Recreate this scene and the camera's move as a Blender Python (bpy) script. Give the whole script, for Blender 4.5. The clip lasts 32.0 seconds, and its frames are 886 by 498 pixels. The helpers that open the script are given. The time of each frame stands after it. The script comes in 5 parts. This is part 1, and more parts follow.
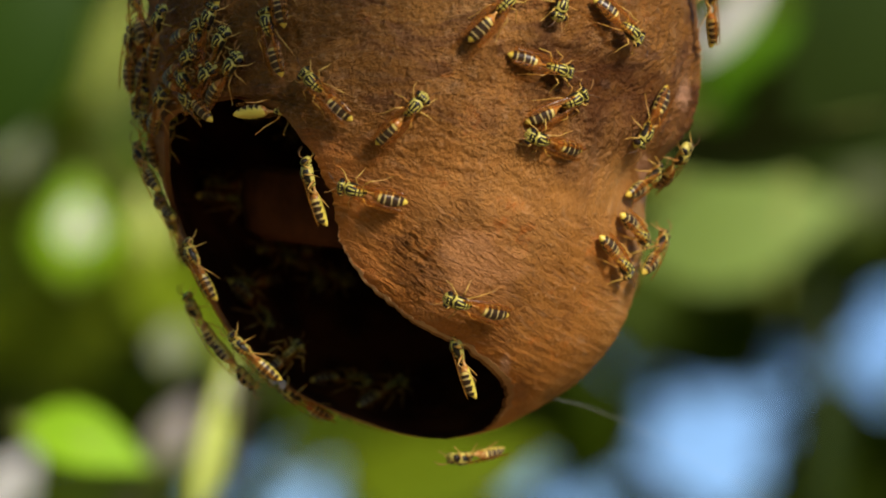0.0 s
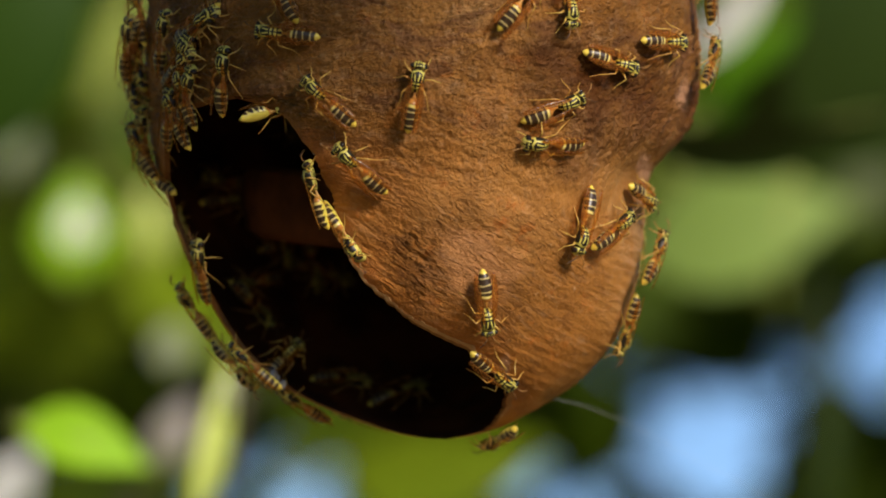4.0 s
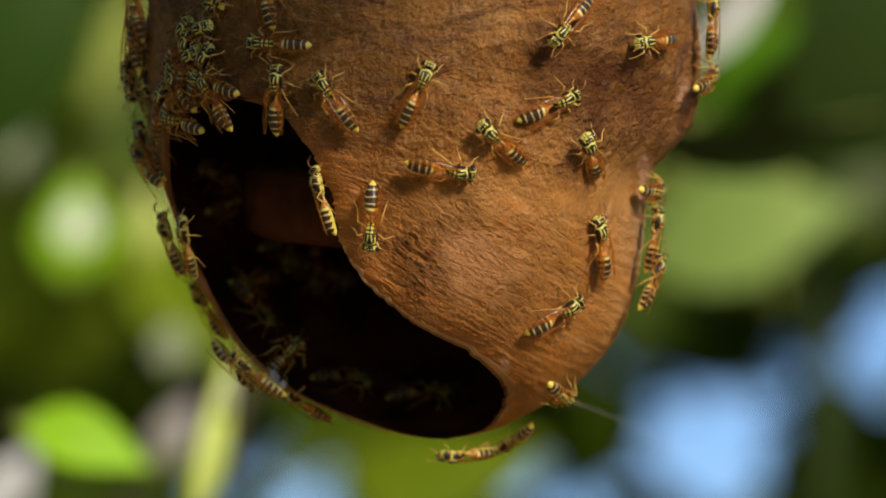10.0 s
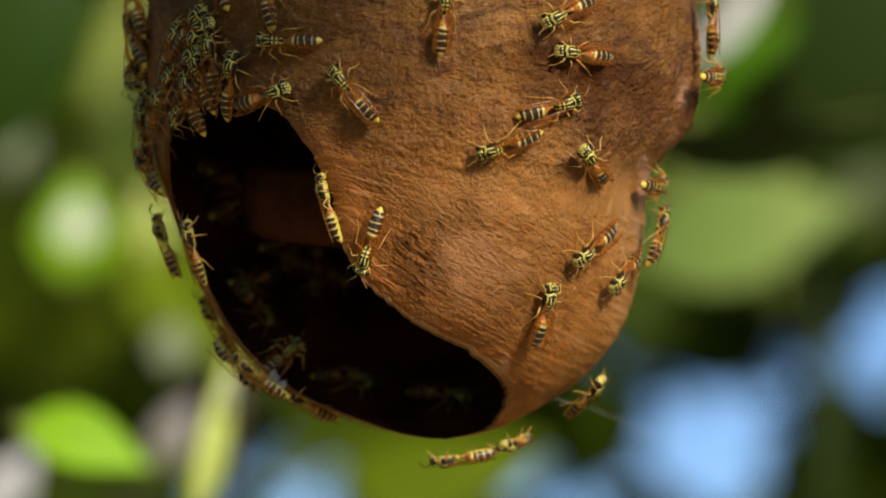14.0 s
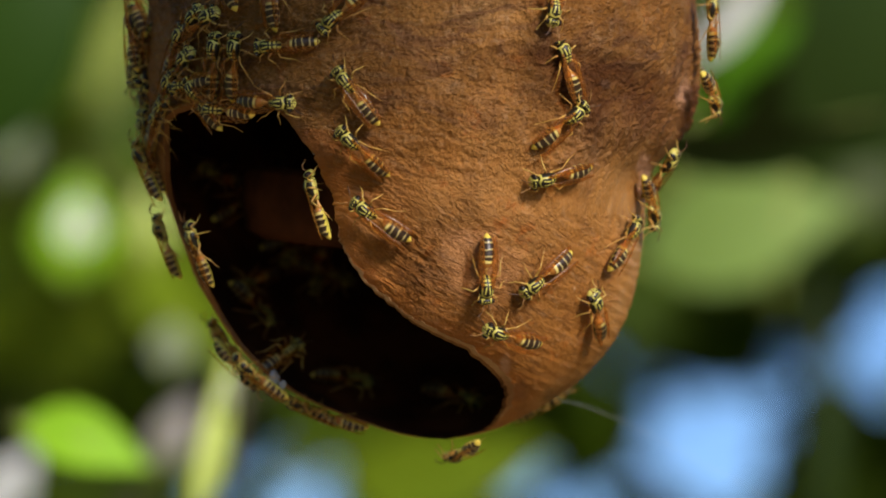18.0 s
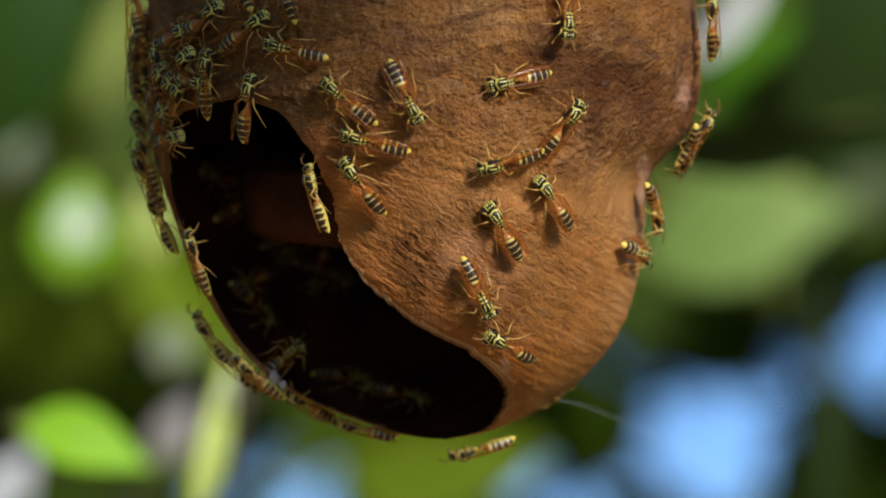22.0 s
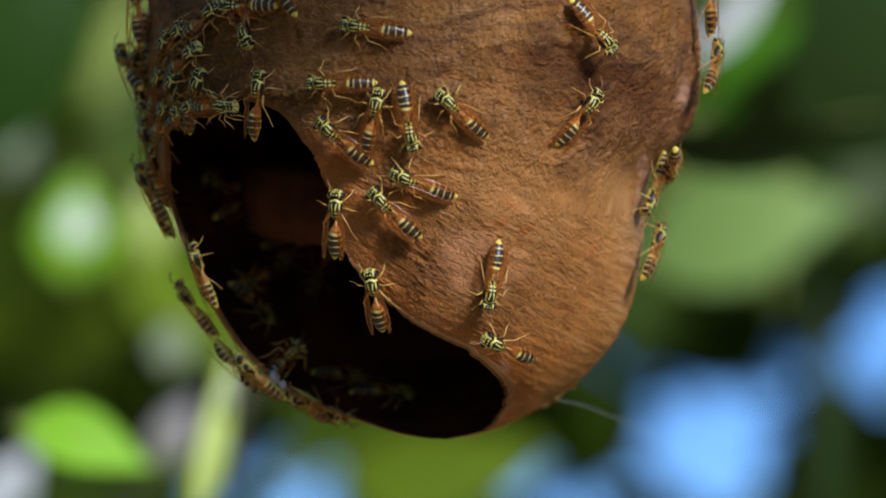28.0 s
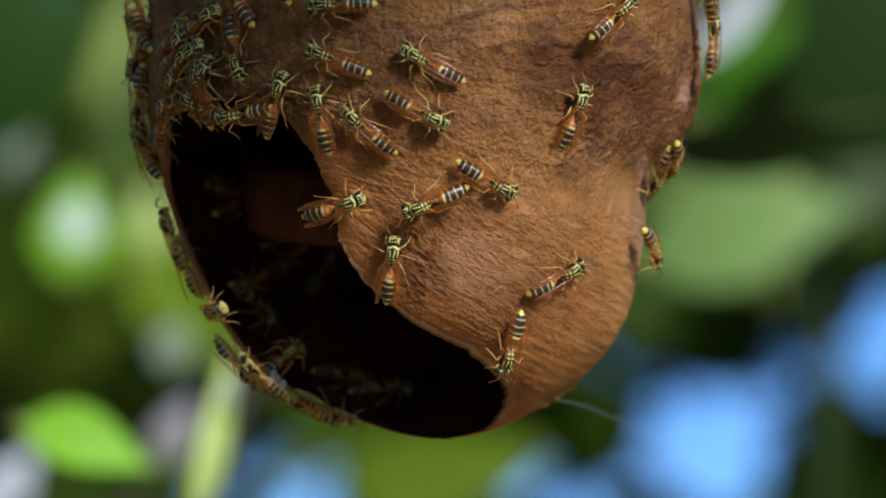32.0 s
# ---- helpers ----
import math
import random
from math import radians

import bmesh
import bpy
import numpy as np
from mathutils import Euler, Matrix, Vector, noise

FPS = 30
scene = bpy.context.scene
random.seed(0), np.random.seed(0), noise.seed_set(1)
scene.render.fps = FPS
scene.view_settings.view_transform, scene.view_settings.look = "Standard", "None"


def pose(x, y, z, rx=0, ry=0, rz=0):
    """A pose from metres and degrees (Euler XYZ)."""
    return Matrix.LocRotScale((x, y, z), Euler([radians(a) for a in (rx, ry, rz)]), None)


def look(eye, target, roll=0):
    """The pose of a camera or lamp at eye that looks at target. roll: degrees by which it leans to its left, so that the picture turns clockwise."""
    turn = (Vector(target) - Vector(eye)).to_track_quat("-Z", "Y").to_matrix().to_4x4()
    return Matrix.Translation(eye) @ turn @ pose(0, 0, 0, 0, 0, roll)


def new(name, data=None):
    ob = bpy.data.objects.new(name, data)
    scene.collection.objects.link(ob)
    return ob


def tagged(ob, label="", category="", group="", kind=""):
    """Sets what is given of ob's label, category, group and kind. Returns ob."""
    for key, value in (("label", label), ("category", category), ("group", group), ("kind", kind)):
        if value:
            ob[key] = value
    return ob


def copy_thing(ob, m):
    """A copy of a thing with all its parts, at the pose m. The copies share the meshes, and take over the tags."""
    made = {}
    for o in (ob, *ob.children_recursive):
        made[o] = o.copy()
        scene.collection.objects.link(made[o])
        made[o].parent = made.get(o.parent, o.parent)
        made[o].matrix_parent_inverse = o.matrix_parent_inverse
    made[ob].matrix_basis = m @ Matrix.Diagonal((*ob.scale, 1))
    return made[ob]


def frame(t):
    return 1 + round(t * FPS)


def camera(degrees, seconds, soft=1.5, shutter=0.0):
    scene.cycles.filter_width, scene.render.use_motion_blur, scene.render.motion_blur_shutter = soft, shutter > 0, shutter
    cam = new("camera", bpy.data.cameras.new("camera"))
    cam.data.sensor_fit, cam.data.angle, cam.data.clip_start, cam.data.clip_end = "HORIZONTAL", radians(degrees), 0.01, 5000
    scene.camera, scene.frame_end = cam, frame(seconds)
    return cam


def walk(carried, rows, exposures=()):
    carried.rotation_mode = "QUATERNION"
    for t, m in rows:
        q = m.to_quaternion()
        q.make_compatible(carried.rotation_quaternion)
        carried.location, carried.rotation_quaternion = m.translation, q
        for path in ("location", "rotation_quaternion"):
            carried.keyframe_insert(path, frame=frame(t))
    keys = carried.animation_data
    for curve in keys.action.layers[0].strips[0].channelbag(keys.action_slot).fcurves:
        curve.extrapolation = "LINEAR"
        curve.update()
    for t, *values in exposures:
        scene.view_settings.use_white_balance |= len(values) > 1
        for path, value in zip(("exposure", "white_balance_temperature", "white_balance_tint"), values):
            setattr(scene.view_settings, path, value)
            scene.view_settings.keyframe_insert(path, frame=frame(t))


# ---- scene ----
# The nest hangs before a fixed long lens. NEST is the frame of the nest: x to the
# right, y away from the lens, z up; lengths on the nest are in millimetres.
MM = 0.001
REACH = 0.896
NEST = pose(0, 0, 2.2, 10, 0, 0)
cam = camera(10.0, 32.0, 1.8, 0.5)
cam.data.dof.use_dof = True
cam.data.dof.focus_distance = REACH - 0.037
cam.data.dof.aperture_fstop = 13.5
EYE = NEST @ pose(0, -REACH, 0, 90, 0, 0)
walk(cam, [(0.0, EYE), (32.0, EYE)], exposures=[(0.0, 0.08, 6350, 17), (13.0, 0.08, 6250, 17), (18.0, 0.08, 5900, 17), (24.0, 0.07, 5350, 17), (32.0, 0.06, 4950, 17)])

# ---- light ----
SUN_TO = Vector((0.48, -0.76, 0.42)).normalized()
world = bpy.data.worlds.new("sky")
scene.world = world
world.use_nodes = True
wn = world.node_tree
sky = wn.nodes.new("ShaderNodeTexSky")
sky.sky_type = "NISHITA"
sky.sun_disc = False
sky.ozone_density = 6.0
sky.dust_density = 0.3
sky.sun_elevation = math.asin(SUN_TO.z)
sky.sun_rotation = math.atan2(SUN_TO.x, SUN_TO.y)
wn.links.new(sky.outputs[0], wn.nodes["Background"].inputs[0])
wn.nodes["Background"].inputs[1].default_value = 0.125
sun = new("sun", bpy.data.lights.new("sun", "SUN"))
sun.data.energy = 4.6
sun.data.angle = radians(11)
sun.data.color = (1.0, 0.90, 0.72)
sun.matrix_world = look(SUN_TO * 20, (0, 0, 0))


# ---- materials ----
def material(name, rough=0.6, spec=0.4):
    m = bpy.data.materials.new(name)
    m.use_nodes = True
    b = m.node_tree.nodes["Principled BSDF"]
    b.inputs["Roughness"].default_value = rough
    b.inputs["Specular IOR Level"].default_value = spec
    return m, m.node_tree, b


def node(nt, kind, **props):
    n = nt.nodes.new(kind)
    for key, value in props.items():
        setattr(n, key, value)
    return n


def noise_tex(nt, vec, scale, detail=4.0, rough=0.55, distortion=0.0):
    n = node(nt, "ShaderNodeTexNoise")
    n.inputs["Scale"].default_value = scale
    n.inputs["Detail"].default_value = detail
    n.inputs["Roughness"].default_value = rough
    n.inputs["Distortion"].default_value = distortion
    nt.links.new(vec, n.inputs["Vector"])
    return n.outputs["Fac"]


def ramp(nt, fac, stops, smooth=True):
    n = node(nt, "ShaderNodeValToRGB")
    n.color_ramp.interpolation = "EASE" if smooth else "LINEAR"
    while len(n.color_ramp.elements) < len(stops):
        n.color_ramp.elements.new(0.5)
    for e, (p, c) in zip(n.color_ramp.elements, stops):
        e.position = p
        e.color = (*c, 1) if len(c) == 3 else c
    nt.links.new(fac, n.inputs[0])
    return n.outputs[0]


def mix(nt, fac, a, b, blend="MIX"):
    n = node(nt, "ShaderNodeMix", data_type="RGBA", blend_type=blend)
    for sock, v in ((n.inputs[0], fac), (n.inputs[6], a), (n.inputs[7], b)):
        if isinstance(v, (int, float)):
            sock.default_value = v
        elif isinstance(v, tuple):
            sock.default_value = (*v, 1)
        else:
            nt.links.new(v, sock)
    return n.outputs[2]


def calc(nt, op, a, b=0.0, clamp=False):
    n = node(nt, "ShaderNodeMath", operation=op, use_clamp=clamp)
    for sock, v in ((n.inputs[0], a), (n.inputs[1], b)):
        if isinstance(v, (int, float)):
            sock.default_value = v
        else:
            nt.links.new(v, sock)
    return n.outputs[0]


def mapped(nt, scale=(1, 1, 1), rot=(0, 0, 0), coord="Object"):
    tc = node(nt, "ShaderNodeTexCoord")
    mp = node(nt, "ShaderNodeMapping")
    mp.inputs["Scale"].default_value = scale
    mp.inputs["Rotation"].default_value = [radians(a) for a in rot]
    nt.links.new(tc.outputs[coord], mp.inputs[0])
    return mp.outputs[0]


def bump(nt, b, height, strength, distance):
    n = node(nt, "ShaderNodeBump")
    n.inputs["Strength"].default_value = strength
    n.inputs["Distance"].default_value = distance
    nt.links.new(height, n.inputs["Height"])
    nt.links.new(n.outputs[0], b.inputs["Normal"])


def paper_material(name="nest_carton", flowing=True):
    """Carton of chewed wood fibre: wrinkles along the lines of growth, stains, rust-red crumbs and fine crust;
    highlights and the ledge's shade are painted in.
    """
    m, nt, b = material(name, 0.58, 0.35)
    plain = mapped(nt)
    if flowing:
        at = node(nt, "ShaderNodeAttribute", attribute_name="flow")
        mp = node(nt, "ShaderNodeMapping")
        mp.inputs["Scale"].default_value = (0.00046, 0.0013, 0.0007)
        nt.links.new(at.outputs["Vector"], mp.inputs[0])
        streak = mp.outputs[0]
    else:
        streak = plain
    big = noise_tex(nt, plain, 38, 6, 0.65)
    col = ramp(nt, big, [(0.30, (0.19, 0.070, 0.013)), (0.43, (0.34, 0.137, 0.024)), (0.56, (0.43, 0.190, 0.044)), (0.72, (0.43, 0.235, 0.088))])
    stain = noise_tex(nt, streak, 130, 5, 0.6, 0.4)
    col = mix(nt, ramp(nt, stain, [(0.52, (0, 0, 0)), (0.72, (0.55, 0.55, 0.55))]), col, (0.15, 0.062, 0.020))
    tan = noise_tex(nt, streak, 330, 5, 0.7, 0.6)
    col = mix(nt, ramp(nt, tan, [(0.52, (0, 0, 0)), (0.70, (0.5, 0.5, 0.5))]), col, (0.40, 0.22, 0.10))
    fib = noise_tex(nt, streak, 700, 4, 0.6, 0.7)
    col = mix(nt, ramp(nt, fib, [(0.27, (0.6, 0.6, 0.6)), (0.36, (0, 0, 0))]), col, (0.13, 0.046, 0.013))
    rust = noise_tex(nt, plain, 150, 7, 0.75)
    col = mix(nt, ramp(nt, rust, [(0.56, (0, 0, 0)), (0.70, (0.75, 0.75, 0.75))]), col, (0.46, 0.125, 0.012))
    crumb = noise_tex(nt, plain, 900, 4, 0.7)
    col = mix(nt, ramp(nt, crumb, [(0.63, (0, 0, 0)), (0.71, (0.75, 0.75, 0.75))]), col, (0.52, 0.32, 0.16))
    grit = noise_tex(nt, plain, 1900, 3, 0.6)
    col = mix(nt, 0.5, col, ramp(nt, grit, [(0.3, (0.45, 0.45, 0.45)), (0.7, (1, 1, 1))]), "MULTIPLY")
    if flowing:
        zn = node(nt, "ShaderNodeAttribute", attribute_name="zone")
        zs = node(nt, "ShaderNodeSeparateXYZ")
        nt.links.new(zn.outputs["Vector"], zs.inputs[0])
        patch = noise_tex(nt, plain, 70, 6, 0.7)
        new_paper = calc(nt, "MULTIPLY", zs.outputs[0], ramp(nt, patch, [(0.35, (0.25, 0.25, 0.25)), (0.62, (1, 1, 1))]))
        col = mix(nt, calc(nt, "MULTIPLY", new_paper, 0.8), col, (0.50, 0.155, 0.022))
        old_paper = calc(nt, "MULTIPLY", zs.outputs[1], ramp(nt, patch, [(0.36, (1, 1, 1)), (0.62, (0.1, 0.1, 0.1))]))
        col = mix(nt, calc(nt, "MULTIPLY", old_paper, 0.9), col, mix(nt, 0.9, col, (0.62, 0.63, 0.58), "MULTIPLY"))
        weather = noise_tex(nt, streak, 95, 5, 0.65, 0.8)
        col = mix(nt, calc(nt, "MULTIPLY", zs.outputs[1], ramp(nt, weather, [(0.50, (0, 0, 0)), (0.64, (0.85, 0.85, 0.85))])), col, (0.15, 0.062, 0.022))
        fleck = noise_tex(nt, plain, 520, 6, 0.8)
        col = mix(nt, calc(nt, "MULTIPLY", zs.outputs[1], ramp(nt, fleck, [(0.54, (0, 0, 0)), (0.66, (0.7, 0.7, 0.7))])), col, (0.42, 0.235, 0.105))
        col = mix(nt, calc(nt, "MULTIPLY", zs.outputs[1], ramp(nt, fleck, [(0.33, (0.6, 0.6, 0.6)), (0.42, (0, 0, 0))])), col, (0.12, 0.048, 0.016))
        # rust-brown crumbly carton, with the overhang's shade painted into the same band
        hl = node(nt, "ShaderNodeAttribute", attribute_name="rust_shade")
        rust_shade = calc(nt, "MULTIPLY", hl.outputs["Fac"], ramp(nt, noise_tex(nt, plain, 260, 6, 0.75), [(0.36, (0.5, 0.5, 0.5)), (0.56, (1, 1, 1))]))
        col = mix(nt, calc(nt, "MULTIPLY", rust_shade, 0.92), col, (0.11, 0.036, 0.007))
        sep = node(nt, "ShaderNodeSeparateXYZ")
        nt.links.new(at.outputs["Vector"], sep.inputs[0])
        obj = node(nt, "ShaderNodeSeparateXYZ")
        nt.links.new(plain, obj.inputs[0])
        for su, sz, size, deep in ((-6.7, 1.2, 2.2, 0.35), (29.8, 28.0, 1.6, 0.8), (22.0, 13.5, 3.2, 0.35), (12.5, -24.5, 3.0, 0.4), (19.0, -26.0, 2.0, 0.5)):
            dx = calc(nt, "SUBTRACT", sep.outputs[0], su)
            dz = calc(nt, "SUBTRACT", calc(nt, "MULTIPLY", obj.outputs[2], 1000.0), sz)
            r = calc(nt, "SQRT", calc(nt, "ADD", calc(nt, "MULTIPLY", dx, dx), calc(nt, "MULTIPLY", dz, dz)))
            r = calc(nt, "ADD", calc(nt, "DIVIDE", r, size), calc(nt, "MULTIPLY", calc(nt, "SUBTRACT", rust, 0.5), 2.6))
            col = mix(nt, ramp(nt, r, [(0.35, (deep, deep, deep)), (1.0, (0, 0, 0))]), col, (0.10, 0.045, 0.02))
        # pale glare painted on the right flank, and a pale spot by the lip
        for su, sz, size in ((42.6, 27.0, 3.6), (35.6, 14.5, 3.4), (35.2, 10.0, 2.6), (10.5, -20.0, 3.0)):
            dx = calc(nt, "MULTIPLY", calc(nt, "SUBTRACT", sep.outputs[0], su), 2.4)
            dz = calc(nt, "SUBTRACT", calc(nt, "MULTIPLY", obj.outputs[2], 1000.0), sz)
            r = calc(nt, "SQRT", calc(nt, "ADD", calc(nt, "MULTIPLY", dx, dx), calc(nt, "MULTIPLY", dz, dz)))
            r = calc(nt, "ADD", calc(nt, "DIVIDE", r, size), calc(nt, "MULTIPLY", calc(nt, "SUBTRACT", rust, 0.5), 1.6))
            col = mix(nt, ramp(nt, r, [(0.2, (0.8, 0.8, 0.8)), (1.1, (0, 0, 0))]), col, (0.56, 0.30, 0.17))
    nt.links.new(col, b.inputs["Base Color"])
    rough = ramp(nt, big, [(0.3, (0.66, 0.66, 0.66)), (0.7, (0.40, 0.40, 0.40))])
    if flowing:
        # a highlight painted on the front: paler orange and a little smoother
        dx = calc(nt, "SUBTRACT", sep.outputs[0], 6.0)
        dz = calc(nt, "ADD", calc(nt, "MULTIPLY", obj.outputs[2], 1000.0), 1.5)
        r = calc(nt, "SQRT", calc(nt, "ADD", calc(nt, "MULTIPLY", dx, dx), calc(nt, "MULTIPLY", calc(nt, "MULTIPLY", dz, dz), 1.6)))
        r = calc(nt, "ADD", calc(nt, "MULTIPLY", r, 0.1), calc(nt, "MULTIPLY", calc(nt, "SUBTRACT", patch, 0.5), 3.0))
        highlight = ramp(nt, r, [(0.2, (1, 1, 1)), (1.0, (0, 0, 0))])
        rough = mix(nt, highlight, rough, (0.36, 0.36, 0.36))
        nt.links.new(mix(nt, calc(nt, "MULTIPLY", highlight, 0.65), col, (0.72, 0.33, 0.12)), b.inputs["Base Color"])
        nt.links.new(calc(nt, "ADD", calc(nt, "MULTIPLY", highlight, 0.05), 0.15), b.inputs["Specular IOR Level"])
    nt.links.new(rough, b.inputs["Roughness"])
    wide = noise_tex(nt, streak, 230, 6, 0.7, 1.2)
    h = calc(nt, "ADD", calc(nt, "MULTIPLY", wide, 1.5), calc(nt, "ADD", calc(nt, "MULTIPLY", grit, 0.2), calc(nt, "MULTIPLY", crumb, 0.7)))
    if flowing:
        # creases come and go in patches, crumbs gather on the old carton
        crease = calc(nt, "ABSOLUTE", calc(nt, "SUBTRACT", noise_tex(nt, streak, 330, 5, 0.65, 1.4), 0.5))
        crease = calc(nt, "ADD", calc(nt, "MULTIPLY", calc(nt, "MINIMUM", crease, 0.14), 4.0), calc(nt, "MULTIPLY", fib, 0.7))
        worn = ramp(nt, noise_tex(nt, plain, 120, 4, 0.6), [(0.38, (0.15, 0.15, 0.15)), (0.60, (1, 1, 1))])
        h = calc(nt, "ADD", h, calc(nt, "MULTIPLY", crease, worn))
        lumps = calc(nt, "ADD", calc(nt, "MULTIPLY", crumb, 1.4), calc(nt, "MULTIPLY", noise_tex(nt, plain, 420, 3, 0.6), 2.0))
        h = calc(nt, "ADD", h, calc(nt, "MULTIPLY", lumps, calc(nt, "ADD", calc(nt, "MULTIPLY", zs.outputs[1], 0.8), 0.25)))
        h = calc(nt, "MULTIPLY", h, zs.outputs[2])
    bump(nt, b, h, 1.0, 0.0010)
    return m


def inner_material(name, lo, hi):
    m, nt, b = material(name, 0.85, 0.1)
    v = mapped(nt)
    n = noise_tex(nt, v, 90, 5)
    nt.links.new(ramp(nt, n, [(0.3, lo), (0.7, hi)]), b.inputs["Base Color"])
    bump(nt, b, n, 0.6, 0.001)
    return m


def bark_material():
    m, nt, b = material("bark", 0.85, 0.2)
    v = mapped(nt, (1, 1, 0.25))
    n = noise_tex(nt, v, 60, 6, 0.65)
    nt.links.new(ramp(nt, n, [(0.3, (0.05, 0.035, 0.022)), (0.7, (0.20, 0.16, 0.12))]), b.inputs["Base Color"])
    bump(nt, b, n, 0.8, 0.004)
    return m


def leaf_material(name, dark, light, through_col, amount):
    """A leaf blade: glossy skin, light passing through it, colour varied leaf by leaf."""
    m, nt, b = material(name, 0.55, 0.2)
    geo = node(nt, "ShaderNodeNewGeometry")
    v = mapped(nt)
    n = noise_tex(nt, v, 25, 4)
    shift = calc(nt, "ADD", calc(nt, "MULTIPLY", geo.outputs["Random Per Island"], 0.8), calc(nt, "MULTIPLY", n, 0.3))
    col = ramp(nt, shift, [(0.1, dark), (0.9, light)], False)
    nt.links.new(col, b.inputs["Base Color"])
    tr = node(nt, "ShaderNodeBsdfTranslucent")
    nt.links.new(mix(nt, shift, tuple(0.6 * c for c in through_col), through_col), tr.inputs[0])
    mx = node(nt, "ShaderNodeMixShader")
    mx.inputs[0].default_value = amount
    nt.links.new(b.outputs[0], mx.inputs[1])
    nt.links.new(tr.outputs[0], mx.inputs[2])
    nt.links.new(mx.outputs[0], nt.nodes["Material Output"].inputs[0])
    return m


def ground_material():
    m, nt, b = material("dry_grass_ground", 0.9, 0.1)
    v = mapped(nt)
    n = noise_tex(nt, v, 1.2, 8, 0.65)
    nt.links.new(ramp(nt, n, [(0.35, (0.24, 0.17, 0.075)), (0.65, (0.46, 0.34, 0.17))]), b.inputs["Base Color"])
    bump(nt, b, n, 0.5, 0.05)
    return m


PAPER, BARK, GROUND = paper_material(), bark_material(), ground_material()
RIM = inner_material("rim_carton", (0.10, 0.04, 0.012), (0.26, 0.12, 0.04))
LIP = inner_material("lip_carton", (0.26, 0.125, 0.045), (0.50, 0.28, 0.12))
# cavity shade put into the colour: lining and comb far darker than the carton
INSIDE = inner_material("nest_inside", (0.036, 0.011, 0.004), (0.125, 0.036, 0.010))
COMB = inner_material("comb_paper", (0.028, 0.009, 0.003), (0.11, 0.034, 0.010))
# leaf tones from dark to near white stand in for shade and sun
LEAF_DARK = leaf_material("dark_leaf", (0.026, 0.05, 0.003), (0.10, 0.155, 0.006), (0.13, 0.21, 0.005), 0.35)
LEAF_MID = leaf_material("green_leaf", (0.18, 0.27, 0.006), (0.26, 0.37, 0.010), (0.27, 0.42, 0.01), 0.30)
LEAF_SUNLIT = leaf_material("sunlit_leaf", (0.25, 0.52, 0.006), (0.31, 0.58, 0.012), (0.30, 0.66, 0.01), 0.30)
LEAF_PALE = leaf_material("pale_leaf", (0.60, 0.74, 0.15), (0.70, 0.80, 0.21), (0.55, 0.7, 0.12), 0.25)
LEAF_GREY = leaf_material("grey_leaf", (0.16, 0.20, 0.10), (0.20, 0.235, 0.125), (0.2, 0.25, 0.1), 0.2)
# leaf coloured almost black in place of deep shade
LEAF_DEEP_SHADE = leaf_material("deep_shade_leaf", (0.012, 0.026, 0.003), (0.026, 0.048, 0.005), (0.03, 0.06, 0.003), 0.12)
LEAF_OLIVE = leaf_material("olive_leaf", (0.13, 0.185, 0.005), (0.20, 0.27, 0.009), (0.22, 0.33, 0.009), 0.30)
LEAF_SAGE = leaf_material("sage_leaf", (0.19, 0.29, 0.05), (0.25, 0.36, 0.075), (0.35, 0.5, 0.08), 0.30)
LEAF_SILVER = leaf_material("silvery_leaf", (0.24, 0.29, 0.17), (0.30, 0.34, 0.22), (0.3, 0.34, 0.2), 0.25)
LEAF_VIVID = leaf_material("vivid_leaf", (0.12, 0.30, 0.004), (0.15, 0.36, 0.006), (0.16, 0.42, 0.004), 0.3)
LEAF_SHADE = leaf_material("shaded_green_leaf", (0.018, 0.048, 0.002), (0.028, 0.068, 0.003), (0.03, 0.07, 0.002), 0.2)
LEAF_BUFF = leaf_material("buff_dry_leaf", (0.30, 0.27, 0.25), (0.38, 0.34, 0.31), (0.35, 0.3, 0.27), 0.2)
# near-white leaf colour that stands in for glare and overbright sky
LEAF_GLARE = leaf_material("glare_leaf", (0.75, 0.74, 0.68), (0.85, 0.84, 0.78), (0.8, 0.8, 0.7), 0.3)


SCRAP = inner_material("dry_scrap", (0.35, 0.30, 0.25), (0.62, 0.56, 0.50))
STALK = leaf_material("leaf_stalk", (0.25, 0.30, 0.06), (0.30, 0.34, 0.08), (0.3, 0.4, 0.05), 0.1)
SILK = leaf_material("silk", (0.7, 0.7, 0.7), (0.8, 0.8, 0.8), (0.8, 0.8, 0.8), 0.3)


# ---- building helpers ----
def link(name, bm, mat, parent=None, smooth=True):
    me = bpy.data.meshes.new(name)
    if isinstance(bm, tuple):
        me.from_pydata(bm[0], [], bm[1])
    else:
        bm.to_mesh(me)
        bm.free()
    me.materials.append(mat)
    if smooth:
        me.polygons.foreach_set("use_smooth", [True] * len(me.polygons))
    me.update()
    ob = new(name, me)
    if parent:
        ob.parent = parent
    return ob


def part(name, bm, mat, parent, label=""):
    return tagged(link(name, bm, mat, parent), label)


